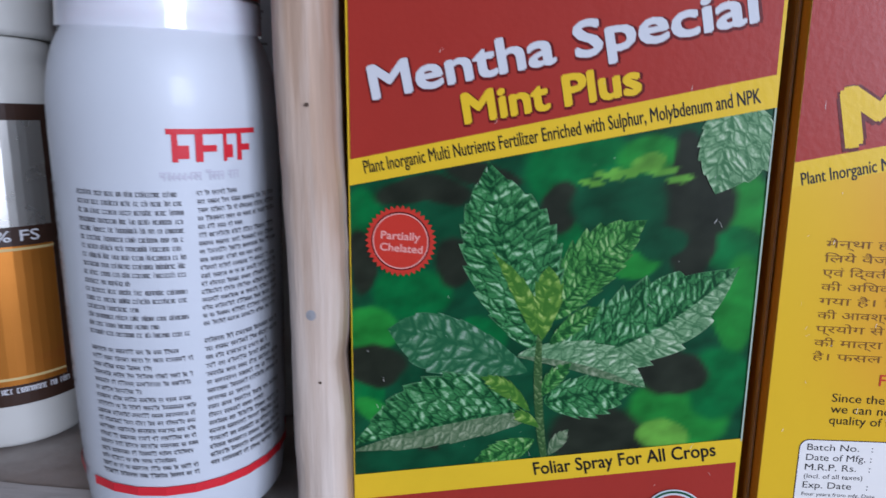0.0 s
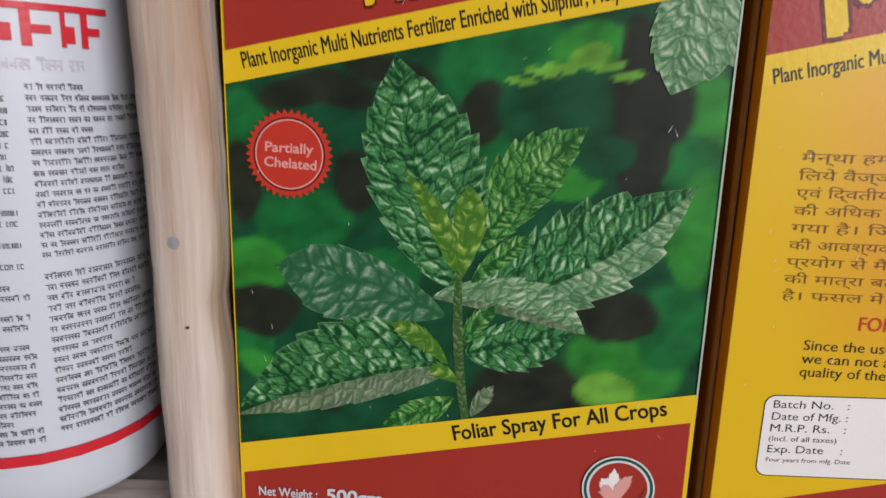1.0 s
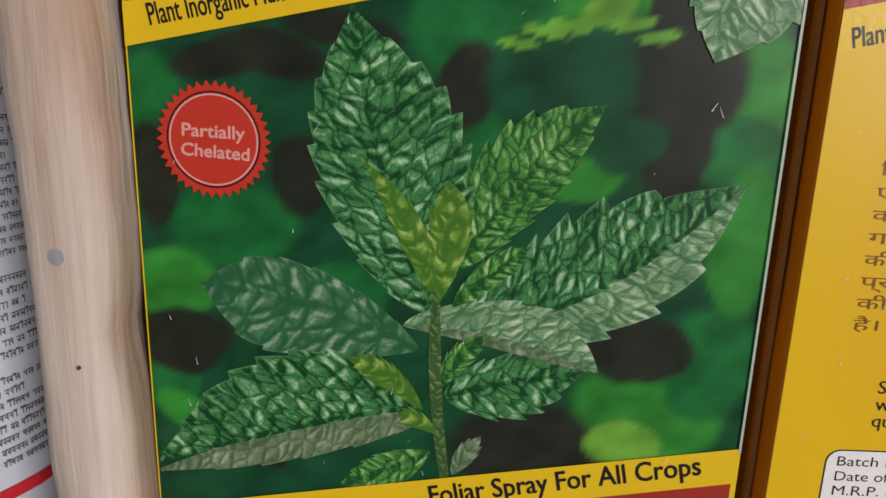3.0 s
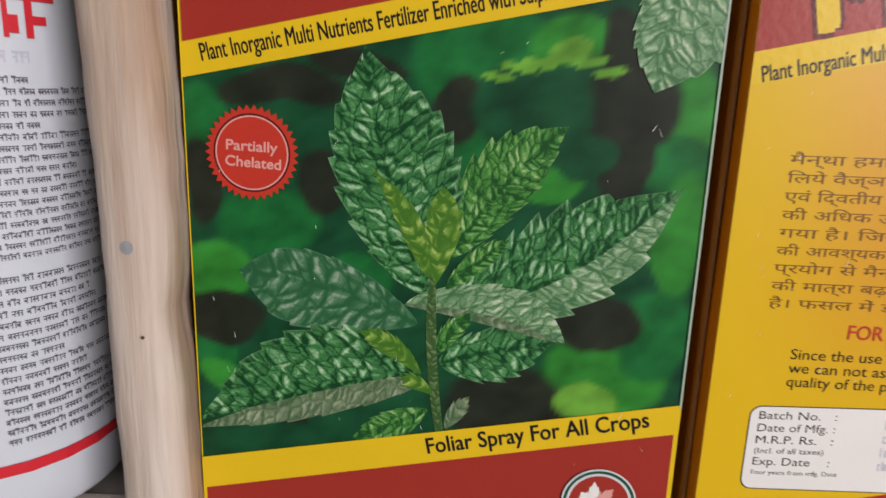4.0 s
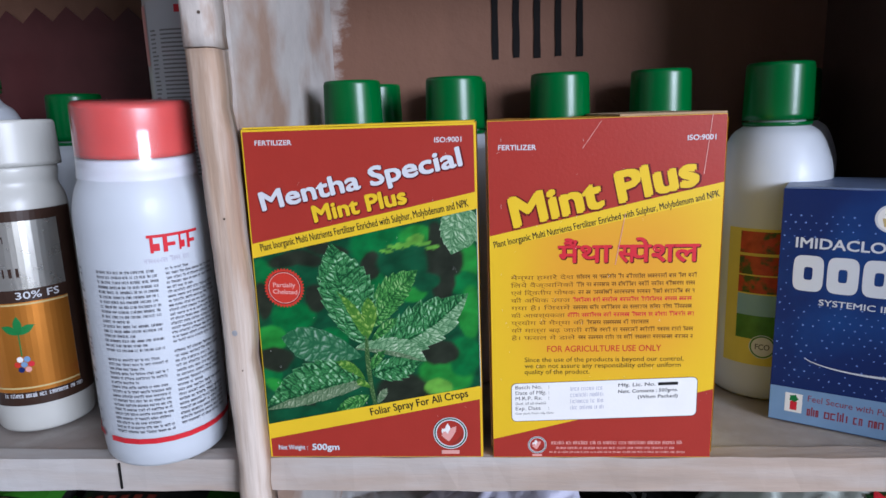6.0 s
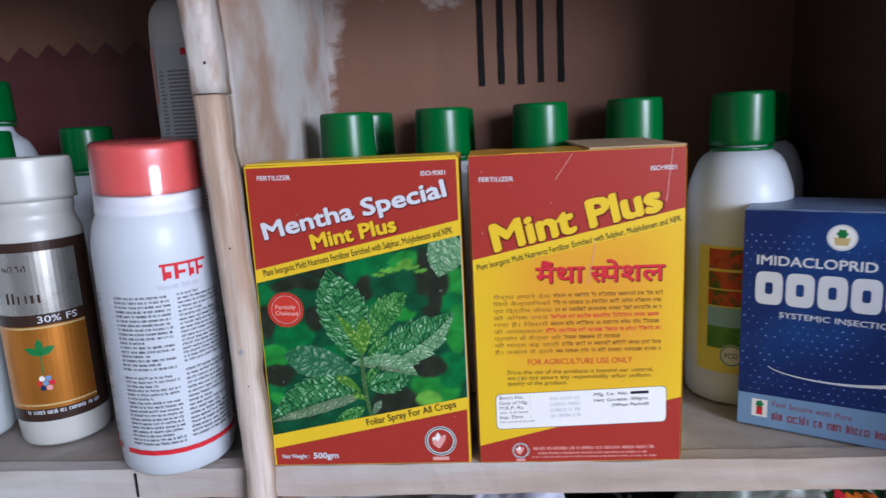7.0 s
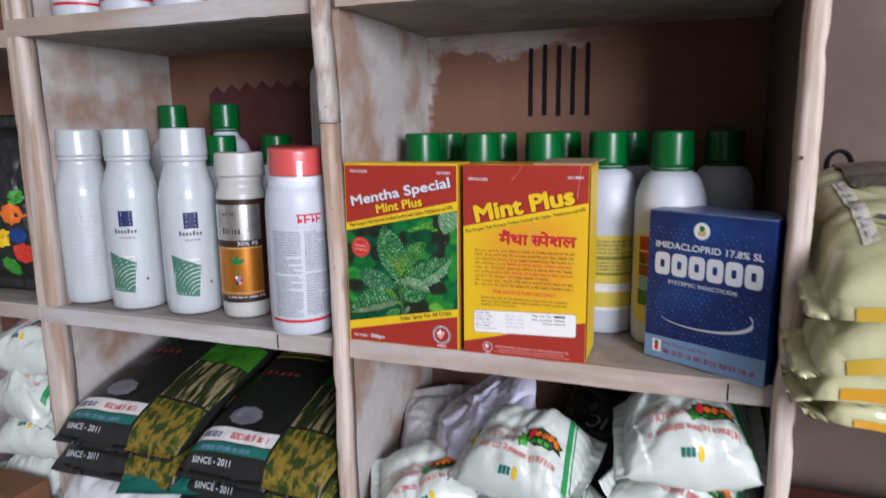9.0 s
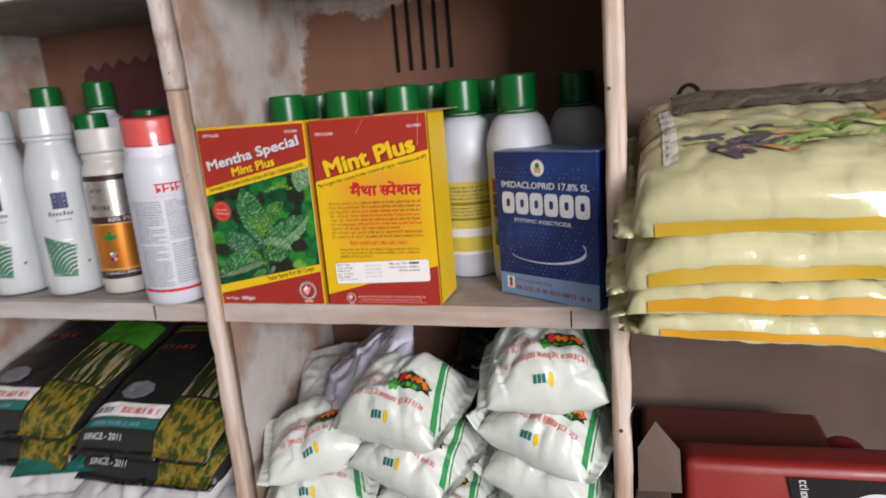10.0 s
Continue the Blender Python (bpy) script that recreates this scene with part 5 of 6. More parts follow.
def foil_bottle(m):
    """A milky bottle with a silver and copper foil label showing a seedling."""
    r = 0.0322
    ob = thing("bottle", m, "milky bottle with silver and copper foil label", "bottle")
    part("body", lathe(rounded([(0.0, 0.003), (r * 0.88, 0.0), (r, 0.007), (r, 0.154), (r * 0.97, 0.163), (r * 0.84, 0.172), (0.0285, 0.178), (0.0285, 0.186), (0.0, 0.186)])), CREAMPL, ob, smooth=True)
    part("cap", ribbed_cap(0.0315, 0.0300, z=0.184, ribs=40, taper=0.97, depth=0.0009), CREAMPL, ob, "milky ribbed cap", smooth=True)
    q = lambda k: wrap_stack(r, 43, k)
    x0, x1 = -0.062, 0.020
    wrapped("label_upper", x0, x1, 0.103, 0.149, FOILTOP, ob, q(0))
    gold = wrapped("label_lower", x0, x1, 0.032, 0.0955, FOILGOLD, ob, q(0))
    for z0, z1 in ((0.149, 0.156), (0.0950, 0.1035), (0.0225, 0.032)):
        wrapped("label_band", x0, x1, z0, z1, L_DARK, ob, q(1))
    for z in (0.0930, 0.0345):
        wrapped("label_rule", x0, x1, z, z + 0.0012, P_GOLD, ob, q(1))
    wrapped("label_edge", x1, x1 + 0.016, 0.0225, 0.156, L_DARK, ob, q(1))
    wrapped("label_edge", x0 - 0.004, x0, 0.0225, 0.156, L_DARK, ob, q(1))
    for x, z, w, h in ((-0.031, 0.112, 0.006, 0.008), (-0.0225, 0.112, 0.006, 0.006), (-0.014, 0.112, 0.006, 0.006)):
        patch("trade_name", rect(x, x + w, z, z + h), L_DARK, ob, q(1))
    small_print("caption", -0.031, -0.012, 0.141, 0.134, 1, L_DARK, ob, q(1), 30, True)
    lettering("writing", "30% FS", -0.012, 0.0972, 0.014, 0.0972, 0.0048, P_SILVER, ob, q(2), 0.01)
    small_print("maker_line", -0.030, 0.022, 0.0325, 0.0275, 1, P_SILVER, ob, q(2), 31)
    for a, ln in ((90, 13), (150, 12), (30, 12)):
        ca, sa = math.cos(radians(a)), math.sin(radians(a))
        lf = leaf_print("seedling_leaf", (-14, 73, -14 + ca * ln * 0.5, 73 + sa * ln * 0.5 + 1.5, -14 + ca * ln, 73 + sa * ln, 2.6, 2.6), P_GREEN, gold, 0, teeth=3, bite=0.0)
        place = q(2)
        for v in lf.data.vertices:
            v.co = place(v.co.x, v.co.z)
    patch("seedling_stem", rect(-0.0145, -0.0137, 0.058, 0.073), P_GREEN, gold, q(1))
    for k, mt in enumerate((P_REDTEXT, P_SKY, P_WHITE, P_SEAL, P_BLUE, P_PINK, P_SKY)):
        a = k * math.pi / 3
        rr = 0 if k == 6 else 0.0042
        disc("seedling_root", -0.0135 + rr * math.cos(a), 0.0520 + rr * math.sin(a), 0.0020, mt, gold, q(2), seg=12)
    return ob


foil_bottle(pose(-0.130, 0.367, SHELF))


def fern_bottle(m, label, turn):
    """A slim white bottle with a navy square and a muted green fern-print corner on its label."""
    r = 0.0372
    ob = thing("bottle", m, label, "bottle", "white bottles with fern labels")
    part("body", lathe(rounded([(0.0, 0.003), (r * 0.86, 0.0), (r, 0.008), (r, 0.150), (r * 0.985, 0.162), (r * 0.82, 0.187), (0.0270, 0.197), (0.0265, 0.203), (0.0290, 0.2035), (0.0290, 0.2085), (0.0265, 0.209), (0.0, 0.209)])), FILMEDPL, ob, smooth=True)
    part("cap", ribbed_cap(0.0298, 0.037, z=0.2085, ribs=44, taper=0.95), FILMEDPL, ob, "white ribbed screw cap", smooth=True)
    q = lambda k: wrap_stack(r, turn, k)
    navy = wrapped("navy_square", -0.010, 0.008, 0.117, 0.138, L_BLUESQ, ob, q(1))
    for z in (0.1200, 0.1255, 0.1310, 0.1345):
        patch("square_mark", rect(-0.0065, 0.0045, z, z + 0.0018), P_SILVER, navy, q(2))
    for k in range(7):
        patch("trade_name", rect(-0.0165 + 0.0042 * k, -0.0137 + 0.0042 * k, 0.1080, 0.1120 + 0.0018 * (k in (0, 4))), L_GREY, ob, q(1))
    small_print("caption", -0.010, 0.011, 0.1045, 0.1000, 1, L_GREY, ob, q(1), 33)
    fern = patch("fern_corner", ((-0.0270, 0.030), (0.0030, 0.026), (0.0080, 0.068), (-0.0300, 0.083)), L_FERN, ob, q(0), nx=10)
    rng = random.Random(8)
    for j in range(9):
        vs, fs = [], []
        put = q(1)
        for s in range(13):
            a = radians(200 - 12 * s)
            rad = 0.010 + 0.0042 * j
            x, z = 0.004 + rad * math.cos(a), 0.024 + 1.3 * rad * math.sin(a)
            x, z = min(0.006, max(-0.027, x)), min(0.076, max(0.031, z))
            vs += [put(x, z), put(x + 0.0003, z + 0.0010)]
        part("fern_line", from_lists(vs, [(2 * s, 2 * s + 2, 2 * s + 3, 2 * s + 1) for s in range(12)]), P_WHITE, fern)
    disc("leaf_mark", 0.0200, 0.044, 0.0024, L_GREY, ob, q(1), teeth=4, bite=0.4)
    small_print("caption", 0.0140, 0.0290, 0.0400, 0.0330, 2, P_FADED, ob, q(1), 34)
    small_print("back_text", 0.045, 0.085, 0.140, 0.040, 18, P_FADED, ob, q(1), 35)
    return ob


fern_bottle(pose(-0.2115, 0.361, SHELF), "slim white bottle with navy square and green fern print", 45)
fern_bottle(pose(-0.304, 0.357, SHELF), "slim white bottle with navy square and green fern print", 31)
fern_bottle(pose(-0.397, 0.362, SHELF), "slim white bottle turned to its printed back", -58)

ghost = thing("bottle", pose(-0.0125, 0.425, SHELF), "tall greyish white bottle with a dull pink cap", "bottle")
part("body", lathe(rounded([(0.0, 0.002), (0.034, 0.0), (0.0365, 0.006), (0.0365, 0.295), (0.034, 0.318), (0.020, 0.330), (0.018, 0.338), (0.0, 0.338)])), CREAMPL, ghost, smooth=True)
part("cap", ribbed_cap(0.021, 0.034, z=0.334), PINKCAP, ghost, "dull pink cap", smooth=True)
wrapped("label_patch", -0.026, 0.03, 0.15, 0.290, PALE_LABEL, ghost, wrap_stack(0.0365, 0, 0))
wrapped("label_mark", -0.036, -0.028, 0.248, 0.288, P_PINK, ghost, wrap_stack(0.0365, 0, 0))
wrapped("red_mark", 0.000, 0.004, 0.2815, 0.2865, P_REDTEXT, ghost, wrap_stack(0.0365, 0, 2))
rng = random.Random(61)
for k in range(40):
    z = 0.270 - 0.0028 * k
    wrapped("text_line", -0.0225, -0.0165 + rng.uniform(-0.002, 0.001), z, z + 0.0011, P_GREYTEXT, ghost, wrap_stack(0.0365, 0, 2))
    wrapped("text_line", -0.0125, 0.008 + rng.uniform(-0.003, 0.001), z, z + 0.0011, P_GREYTEXT, ghost, wrap_stack(0.0365, 0, 2))

MAROONSHEET = print_material("dull maroon printed sheet", (0.080, 0.026, 0.026), vary=0.3, scale=30)
sheet_bm = from_lists(*(lambda top: ([(x, 0.0, z) for x, z in top] + [(x, 0.0012, z) for x, z in top], [tuple(range(len(top))), tuple(range(2 * len(top) - 1, len(top) - 1, -1))] + [(k, len(top) + k, len(top) + (k + 1) % len(top), (k + 1) % len(top)) for k in range(len(top))]))(
    [(0.0, 0.0), (0.24, 0.0)] + [(0.24 - 0.015 * k, 0.134 + 0.008 * math.sin(math.pi * k / 16) + (0.013 if k % 2 else 0.0)) for k in range(17)]))
poster = tagged(part("printed_sheet", sheet_bm, MAROONSHEET), "dull maroon printed sheet with a scalloped top edge", "poster")
poster.matrix_world = pose(-0.335, BACK - 0.0018, SHELF + 0.165)

# ---- pouches, packs and sacks ----
FILM = material("greenish white pouch film", (0.56, 0.60, 0.54), 0.26, vary=0.06, scale=18, coat=0.25, bump=0.4, bump_scale=50, crinkle=10)
FILMGREY = material("greyish white bag film", (0.48, 0.48, 0.47), 0.34, vary=0.08, scale=16, coat=0.2, bump=0.55, bump_scale=60, crinkle=14)
LAVENDER = material("lavender white pouch film", (0.58, 0.57, 0.68), 0.30, vary=0.06, scale=16, coat=0.25, bump=0.5, bump_scale=60, crinkle=11)
BLACKFILM = material("glossy black pack film", (0.010, 0.011, 0.010), 0.42, vary=0.3, scale=12, coat=0.15, bump=0.3, bump_scale=40)
CREAMFILM = material("pale yellow sack film", (0.485, 0.470, 0.262), 0.2, vary=0.12, scale=14, coat=0.5, bump=0.8, bump_scale=34, crinkle=10)
STRIPE = print_material("green stripe print", (0.03, 0.24, 0.07))
ORANGEINK = print_material("orange print", (0.62, 0.14, 0.015), vary=0.3, scale=120)
DARKLEAF = print_material("dark leaf print", (0.012, 0.035, 0.010), vary=0.3, scale=120)
LEAFINK = print_material("leaf green print", (0.05, 0.25, 0.03), vary=0.3, scale=120)
PALERED = print_material("pale red print", (0.56, 0.17, 0.16))
TEALINK = print_material("teal print", (0.02, 0.14, 0.11))
PADDY = print_material("ripe paddy picture print", (0.20, 0.145, 0.020), vary=0.8, scale=160, second=(0.030, 0.050, 0.010), second_scale=120, second_cut=(0.46, 0.56), stretch=(1, 0.4, 1))
STALKS = print_material("paddy stalk picture print", (0.24, 0.20, 0.10), vary=0.7, scale=150, second=(0.020, 0.028, 0.010), second_scale=190, second_cut=(0.44, 0.50), stretch=(1, 0.05, 1))
PALEBLOT = print_material("dull grey blot print", (0.16, 0.16, 0.18), vary=0.3, scale=40)
DULLRED = print_material("dull red print", (0.16, 0.03, 0.02))
LIMEFIELD = print_material("bright green field print", (0.035, 0.15, 0.012), vary=0.6, scale=26)
SACKORANGE = print_material("amber sack band", (0.50, 0.25, 0.016), vary=0.2, scale=20)
SACKPALE = print_material("pale cream sack strip", (0.56, 0.54, 0.42))
SACKBROWN = print_material("grey brown sack band", (0.10, 0.082, 0.064), vary=0.15, scale=20)
HONEY = print_material("pale amber honey print", (0.41, 0.33, 0.15), vary=0.25, scale=10)
HONEYLINE = print_material("amber honeycomb line", (0.36, 0.22, 0.06))
SACKMUSTARD = print_material("mustard sack band", (0.42, 0.27, 0.02), vary=0.2, scale=20)
VEGRED = print_material("faded orange vegetable print", (0.42, 0.24, 0.10), vary=0.35, scale=70)
VEGGREEN = print_material("faded green vegetable print", (0.17, 0.25, 0.06), vary=0.4, scale=70)
VEGPALE = print_material("pale green vegetable print", (0.36, 0.40, 0.17), vary=0.3, scale=70)
AUBERGINE = print_material("aubergine print", (0.085, 0.07, 0.085), vary=0.4, scale=90)


def drawn(name, x0, x1, z0, z1, mat, parent, place, n=8, m=6):
    return patch(name, rect(x0, x1, z0, z1), mat, parent, place, nx=n, nz=m)


def seed_pouch(m, seed, label, w=0.170, d=0.116, h=0.06, full=True, crease=0.0074, stripe=True):
    """A small crumpled fertilizer pouch lying on its back, sealed at both ends, its print upside down."""
    ob = thing("pouch", m, label, "pouch", "heaped white pouches")
    pw = Pillow(d, w, h, seed, crease=crease, seal=0.013, puff=0.52, belly=0.66, square=2.2, cell=10)
    turn = Matrix.Rotation(radians(-90), 4, "Z")
    part("film", pw.mesh(), FILM, ob, smooth=True).data.transform(turn)

    def q(k):
        def put(x, z):
            return turn @ (pw.at(z * 2 / d, -x * 2 / w, 1) + Vector((0, 0, 0.0009 + 0.0003 * k)))
        return put
    s = w / 0.170
    if full:
        small_print("maker_line", -0.050 * s, 0.050 * s, 0.0375, 0.0272, 1, PALERED, ob, q(1), 50 + seed)
        lettering("writing", "FERROUS", 0.008 * s, 0.0110, 0.046 * s, 0.0110, 0.0085, PALERED, ob, q(1), 0.0, split=True)
        lettering("writing", "IRON (as Fe 19%)", 0.004 * s, 0.0000, 0.050 * s, 0.0000, 0.0060, PALERED, ob, q(1), 0.0)
        disc("emblem_drop", -0.008 * s, 0.0490, 0.0028, P_YELLOW, ob, q(1), rz=0.0042)
        for k in range(3):
            drawn("emblem_bar", (-0.002 + 0.0052 * k) * s, (0.0022 + 0.0052 * k) * s, 0.0468, 0.0518, TEALINK, ob, q(1), 2, 2)
        disc("name_shadow", -0.024 * s, 0.0075, 0.024, DARKLEAF, ob, q(1.5), rz=0.0125, teeth=9, bite=0.18, seg=48)
        disc("name_leaf", -0.004 * s, 0.0150, 0.0065, LEAFINK, ob, q(2), rz=0.010, teeth=5, bite=0.25)
        for k, (x, hh) in enumerate(((-0.042, 0.006), (-0.034, 0.005), (-0.027, 0.0055), (-0.019, 0.0045), (-0.011, 0.007))):
            disc("name_shape", x * s, 0.0045, 0.0043, ORANGEINK if k != 4 else P_REDTEXT, ob, q(2.6), rz=hh, teeth=4, bite=0.2)
        for k in range(3):
            drawn("name_shape", (-0.035 + 0.008 * k) * s, (-0.029 + 0.008 * k) * s, 0.0120, 0.0165, LEAFINK, ob, q(2.6), 2, 2)
    else:
        small_print("maker_line", -0.050 * s, 0.050 * s, 0.0365, 0.0270, 1, PALERED, ob, q(1), 80 + seed)
        small_print("back_text", -0.045 * s, 0.045 * s, 0.020, -0.030, 8, P_FADED, ob, q(1), 60 + seed)
    if stripe:
        for name, x, wide in (("stripe", 0.057, 0.006), ("thin_stripe", 0.0655, 0.0012)):
            patch(name, ((-(x + wide) * s + 0.016, -0.050), (-x * s + 0.016, -0.050), (-x * s - 0.006, 0.046), (-(x + wide) * s - 0.006, 0.046)), STRIPE, ob, q(1), nx=3, nz=24)
    return ob


def bulk_bag(m, name, seed, label, mat, w, d, h, crease=0.006, droop=0.02, tag="bag"):
    ob = thing(name, m, label, tag)
    pw = Pillow(w, d, h, seed, crease=crease, seal=0.02, puff=0.6, droop=droop)
    part("film", pw.mesh(), mat, ob, smooth=True)
    return ob, pw


L2 = 0.80
L3 = L2
# right bay, below: two leaning columns of pouches over bulk bags
for x, y, z, seed, rz in ((0.145, 0.43, L2, 31, 4), (0.285, 0.43, L2, 32, -5), (0.425, 0.43, L2, 33, 3), (0.145, 0.42, L2 + 0.055, 34, -6), (0.285, 0.42, L2 + 0.055, 35, 6), (0.425, 0.42, L2 + 0.055, 36, -3),
                          (0.150, 0.41, L2 + 0.110, 37, 7), (0.285, 0.41, L2 + 0.110, 38, -4), (0.425, 0.41, L2 + 0.110, 39, 4)):
    seed_pouch(pose(x, y, z, 2, 0, rz), seed, "white fertilizer pouch flattened under the heap", full=False, w=0.15)
for x, y, z, rx, ry, rz, seed, full, label in (
        (0.140, 0.345, 0.985, 14, -6, 8, 3, True, "crinkled white pouch with red print, upside down"),
        (0.285, 0.360, 0.975, 8, 4, -10, 4, True, "crinkled white pouch with red print, upside down"),
        (0.425, 0.360, 0.975, 8, -4, 7, 5, False, "crinkled white pouch with a green stripe"),
        (0.268, 0.342, 1.040, 16, 10, -14, 6, True, "crinkled white pouch with red print, upside down"),
        (0.425, 0.352, 1.030, 12, 8, -12, 7, False, "crumpled white pouch with a broad green stripe"),
        (0.428, 0.346, 1.085, 18, 12, -18, 8, True, "crumpled white pouch with a broad green stripe"),
        (0.428, 0.350, 1.146, 20, -3, 6, 9, True, "plump white pouch with red print, upside down"),
        (0.258, 0.344, 1.098, 22, 8, -9, 10, True, "plump white pouch with red print, upside down"),
        (0.140, 0.350, 1.042, 16, -12, 20, 11, True, "torn white pouch folded over the others"),
        (0.420, 0.480, 1.060, 10, 0, 6, 15, False, "crinkled white pouch at the back of the heap"),
        (0.255, 0.480, 1.000, 10, 0, -6, 16, False, "crinkled white pouch at the back of the heap")):
    seed_pouch(pose(x, y, z, rx, ry, rz), seed, label, full=full, h=0.074 if seed in (9, 10) else 0.062, w=0.150)
bag, pw = bulk_bag(pose(0.125, 0.445, 1.045, 38, -4, 12), "bag", 12, "greyish white bag leaning in the corner", FILMGREY, 0.125, 0.20, 0.05)
small_print("bag_text", -0.03, 0.03, 0.01, -0.025, 2, P_FADED, bag, pw.place(0.001, True), 90)
bag, pw = bulk_bag(pose(0.205, 0.385, 1.118, 30, -34, -4), "pouch", 13, "lavender white pouch leaning over the heap", LAVENDER, 0.155, 0.17, 0.035, crease=0.008, tag="pouch")
disc("fruit_mark", -0.010, 0.030, 0.016, LEAFINK, bag, pw.place(0.001, True), teeth=7, bite=0.2)
disc("fruit_mark", -0.007, 0.032, 0.010, P_YELLOW, bag, pw.place(0.0014, True))
bag, pw = bulk_bag(pose(0.330, 0.500, 1.090, 50, 0, -24), "pouch", 14, "dark printed pouch standing at the back", BLACKFILM, 0.12, 0.17, 0.03, tag="pouch")
lettering("writing", "IC", -0.01, -0.01, 0.015, -0.01, 0.018, P_SILVER, bag, pw.place(0.001, True), 0.02)


def paddy_pack(m, seed, label, w=0.212, d=0.30, h=0.045):
    """A flat black seed pack with a paddy picture, bands of writing towards its foot."""
    ob = thing("seed_pack", m, label, "seed pack", "black seed packs")
    pw = Pillow(w, d, h, seed, crease=0.0016, seal=0.012, puff=0.4, droop=0.012, square=6, cell=12)
    part("film", pw.mesh(40, 50), BLACKFILM, ob, smooth=True)
    q = lambda k: pw.place(0.0009 + 0.0004 * k)
    a = w / 0.212
    drawn("paddy_picture", 0.022 * a, 0.104 * a, -0.146, -0.070, PADDY, ob, q(1), 10, 10)
    drawn("stalk_picture", 0.022 * a, 0.104 * a, -0.066, 0.020, STALKS, ob, q(1), 10, 10)
    drawn("field_picture", 0.022 * a, 0.104 * a, 0.022, 0.078, LIMEFIELD, ob, q(1), 10, 8)
    drawn("white_band", -0.103 * a, 0.018 * a, -0.106, -0.084, P_WHITE, ob, q(1), 10, 3)
    small_print("trade_name", -0.094 * a, -0.052 * a, -0.0865, -0.1035, 1, P_BLUE, ob, q(2), 3)
    small_print("trade_name", -0.048 * a, 0.010 * a, -0.0865, -0.1035, 1, P_REDTEXT, ob, q(2), 5)
    drawn("teal_band", -0.103 * a, 0.018 * a, -0.121, -0.108, TEALINK, ob, q(1), 10, 2)
    small_print("motto", -0.085 * a, -0.005 * a, -0.110, -0.120, 1, P_SKY, ob, q(2), seed)
    lettering("writing", "SINCE - 2011", -0.090 * a, -0.134, -0.030 * a, -0.134, 0.0062, P_SILVER, ob, q(1), 0.02)
    disc("pale_blot", -0.050 * a, -0.060, 0.026 * a, PALEBLOT, ob, q(1), rz=0.018, teeth=9, bite=0.10)
    for k in range(6):
        drawn("red_writing", (-0.090 + 0.012 * k) * a, (-0.083 + 0.012 * k) * a, 0.030, 0.040, DULLRED, ob, q(1), 2, 2)
    for z in (0.076, 0.086):
        drawn("yellow_rule", -0.09 * a, 0.0, z, z + 0.004, L_OLIVE, ob, q(1), 8, 1)
    return ob


# left bay, below: black seed packs sloping up to the back, on crumpled bags
for k, (x, y, z, rx, rz) in enumerate(((-0.292, 0.405, 1.062, 14, 0), (-0.290, 0.41, 1.100, 14, 1), (-0.070, 0.405, 1.052, 14, -1), (-0.072, 0.405, 1.090, 14, 0))):
    paddy_pack(pose(x, y, z, rx, 0, rz), 3 + k, "black glossy seed pack with a golden paddy picture")
for k, (x, y, z, rx, rz, w, d, h) in enumerate(((-0.31, 0.44, L2, 0, 5, 0.22, 0.24, 0.09), (-0.10, 0.44, L2, 0, -6, 0.22, 0.24, 0.09), (-0.31, 0.42, L2 + 0.085, 7, -8, 0.22, 0.26, 0.09), (-0.10, 0.42, L2 + 0.085, 7, 8, 0.22, 0.26, 0.09),
                                                (-0.30, 0.355, 0.995, 10, 22, 0.20, 0.24, 0.06), (-0.085, 0.350, 0.985, 10, -10, 0.21, 0.26, 0.065))):
    bag, pw = bulk_bag(pose(x, y, z, rx, 0, rz), "bag", 40 + k, "crumpled greyish white plastic bag under seed packs", FILMGREY, w, d, h, crease=0.0085)
    if k == 5:
        small_print("bag_text", -0.02, 0.05, -0.045, -0.065, 2, P_FADED, bag, pw.place(0.001), 91)
part("green_sheet", Pillow(0.16, 0.12, 0.006, 7, crease=0.003).mesh(16, 16), TEALINK, None)
sheet = bpy.data.objects["green_sheet"]
sheet.matrix_world = pose(-0.20, 0.315, 1.045, 14, 0, 20)
tagged(sheet, "folded dark green plastic sheet under seed packs", "plastic sheet")

# far left bay
bag, pw = bulk_bag(pose(-0.555, 0.40, SHELF + 0.001, 0, 0, 0), "pouch", 60, "black pouch with bright fruit picture, standing upright", BLACKFILM, 0.20, 0.26, 0.06, tag="pouch")
bag.matrix_world = pose(-0.56, 0.375, SHELF + 0.135, 78, 0, 6)
for x, z, rr, mt in ((0.06, -0.02, 0.016, ORANGEINK), (0.075, -0.075, 0.015, P_SEAL), (0.07, -0.05, 0.012, P_BLUE), (0.045, -0.055, 0.014, P_YELLOW), (0.065, 0.005, 0.012, LEAFINK), (0.05, -0.095, 0.014, LEAFINK)):
    disc("fruit_mark", x, z, rr, mt, bag, pw.place(0.001), teeth=8, bite=0.15)
for k, (x, y, z, rx, rz) in enumerate(((-0.53, 0.40, L2 + 0.05, 8, 8), (-0.52, 0.39, 0.94, 14, -6), (-0.53, 0.385, 1.005, 18, 10), (-0.52, 0.38, 1.075, 20, -12), (-0.525, 0.39, 1.14, 16, 6))):
    seed_pouch(pose(x, y, z, rx, 0, rz), 70 + k, "crumpled white pouch with red print", full=k % 2 == 0, w=0.16, d=0.14, h=0.075, crease=0.0085)
tagged(part("crate", worn(block(-0.62, -0.455, 0.24, 0.30, 0.80, 0.985, 0.004), 0.001, 30), material("brown board", (0.16, 0.07, 0.03), 0.7, vary=0.2, scale=30)), "plain brown board standing before the pouches", "board")


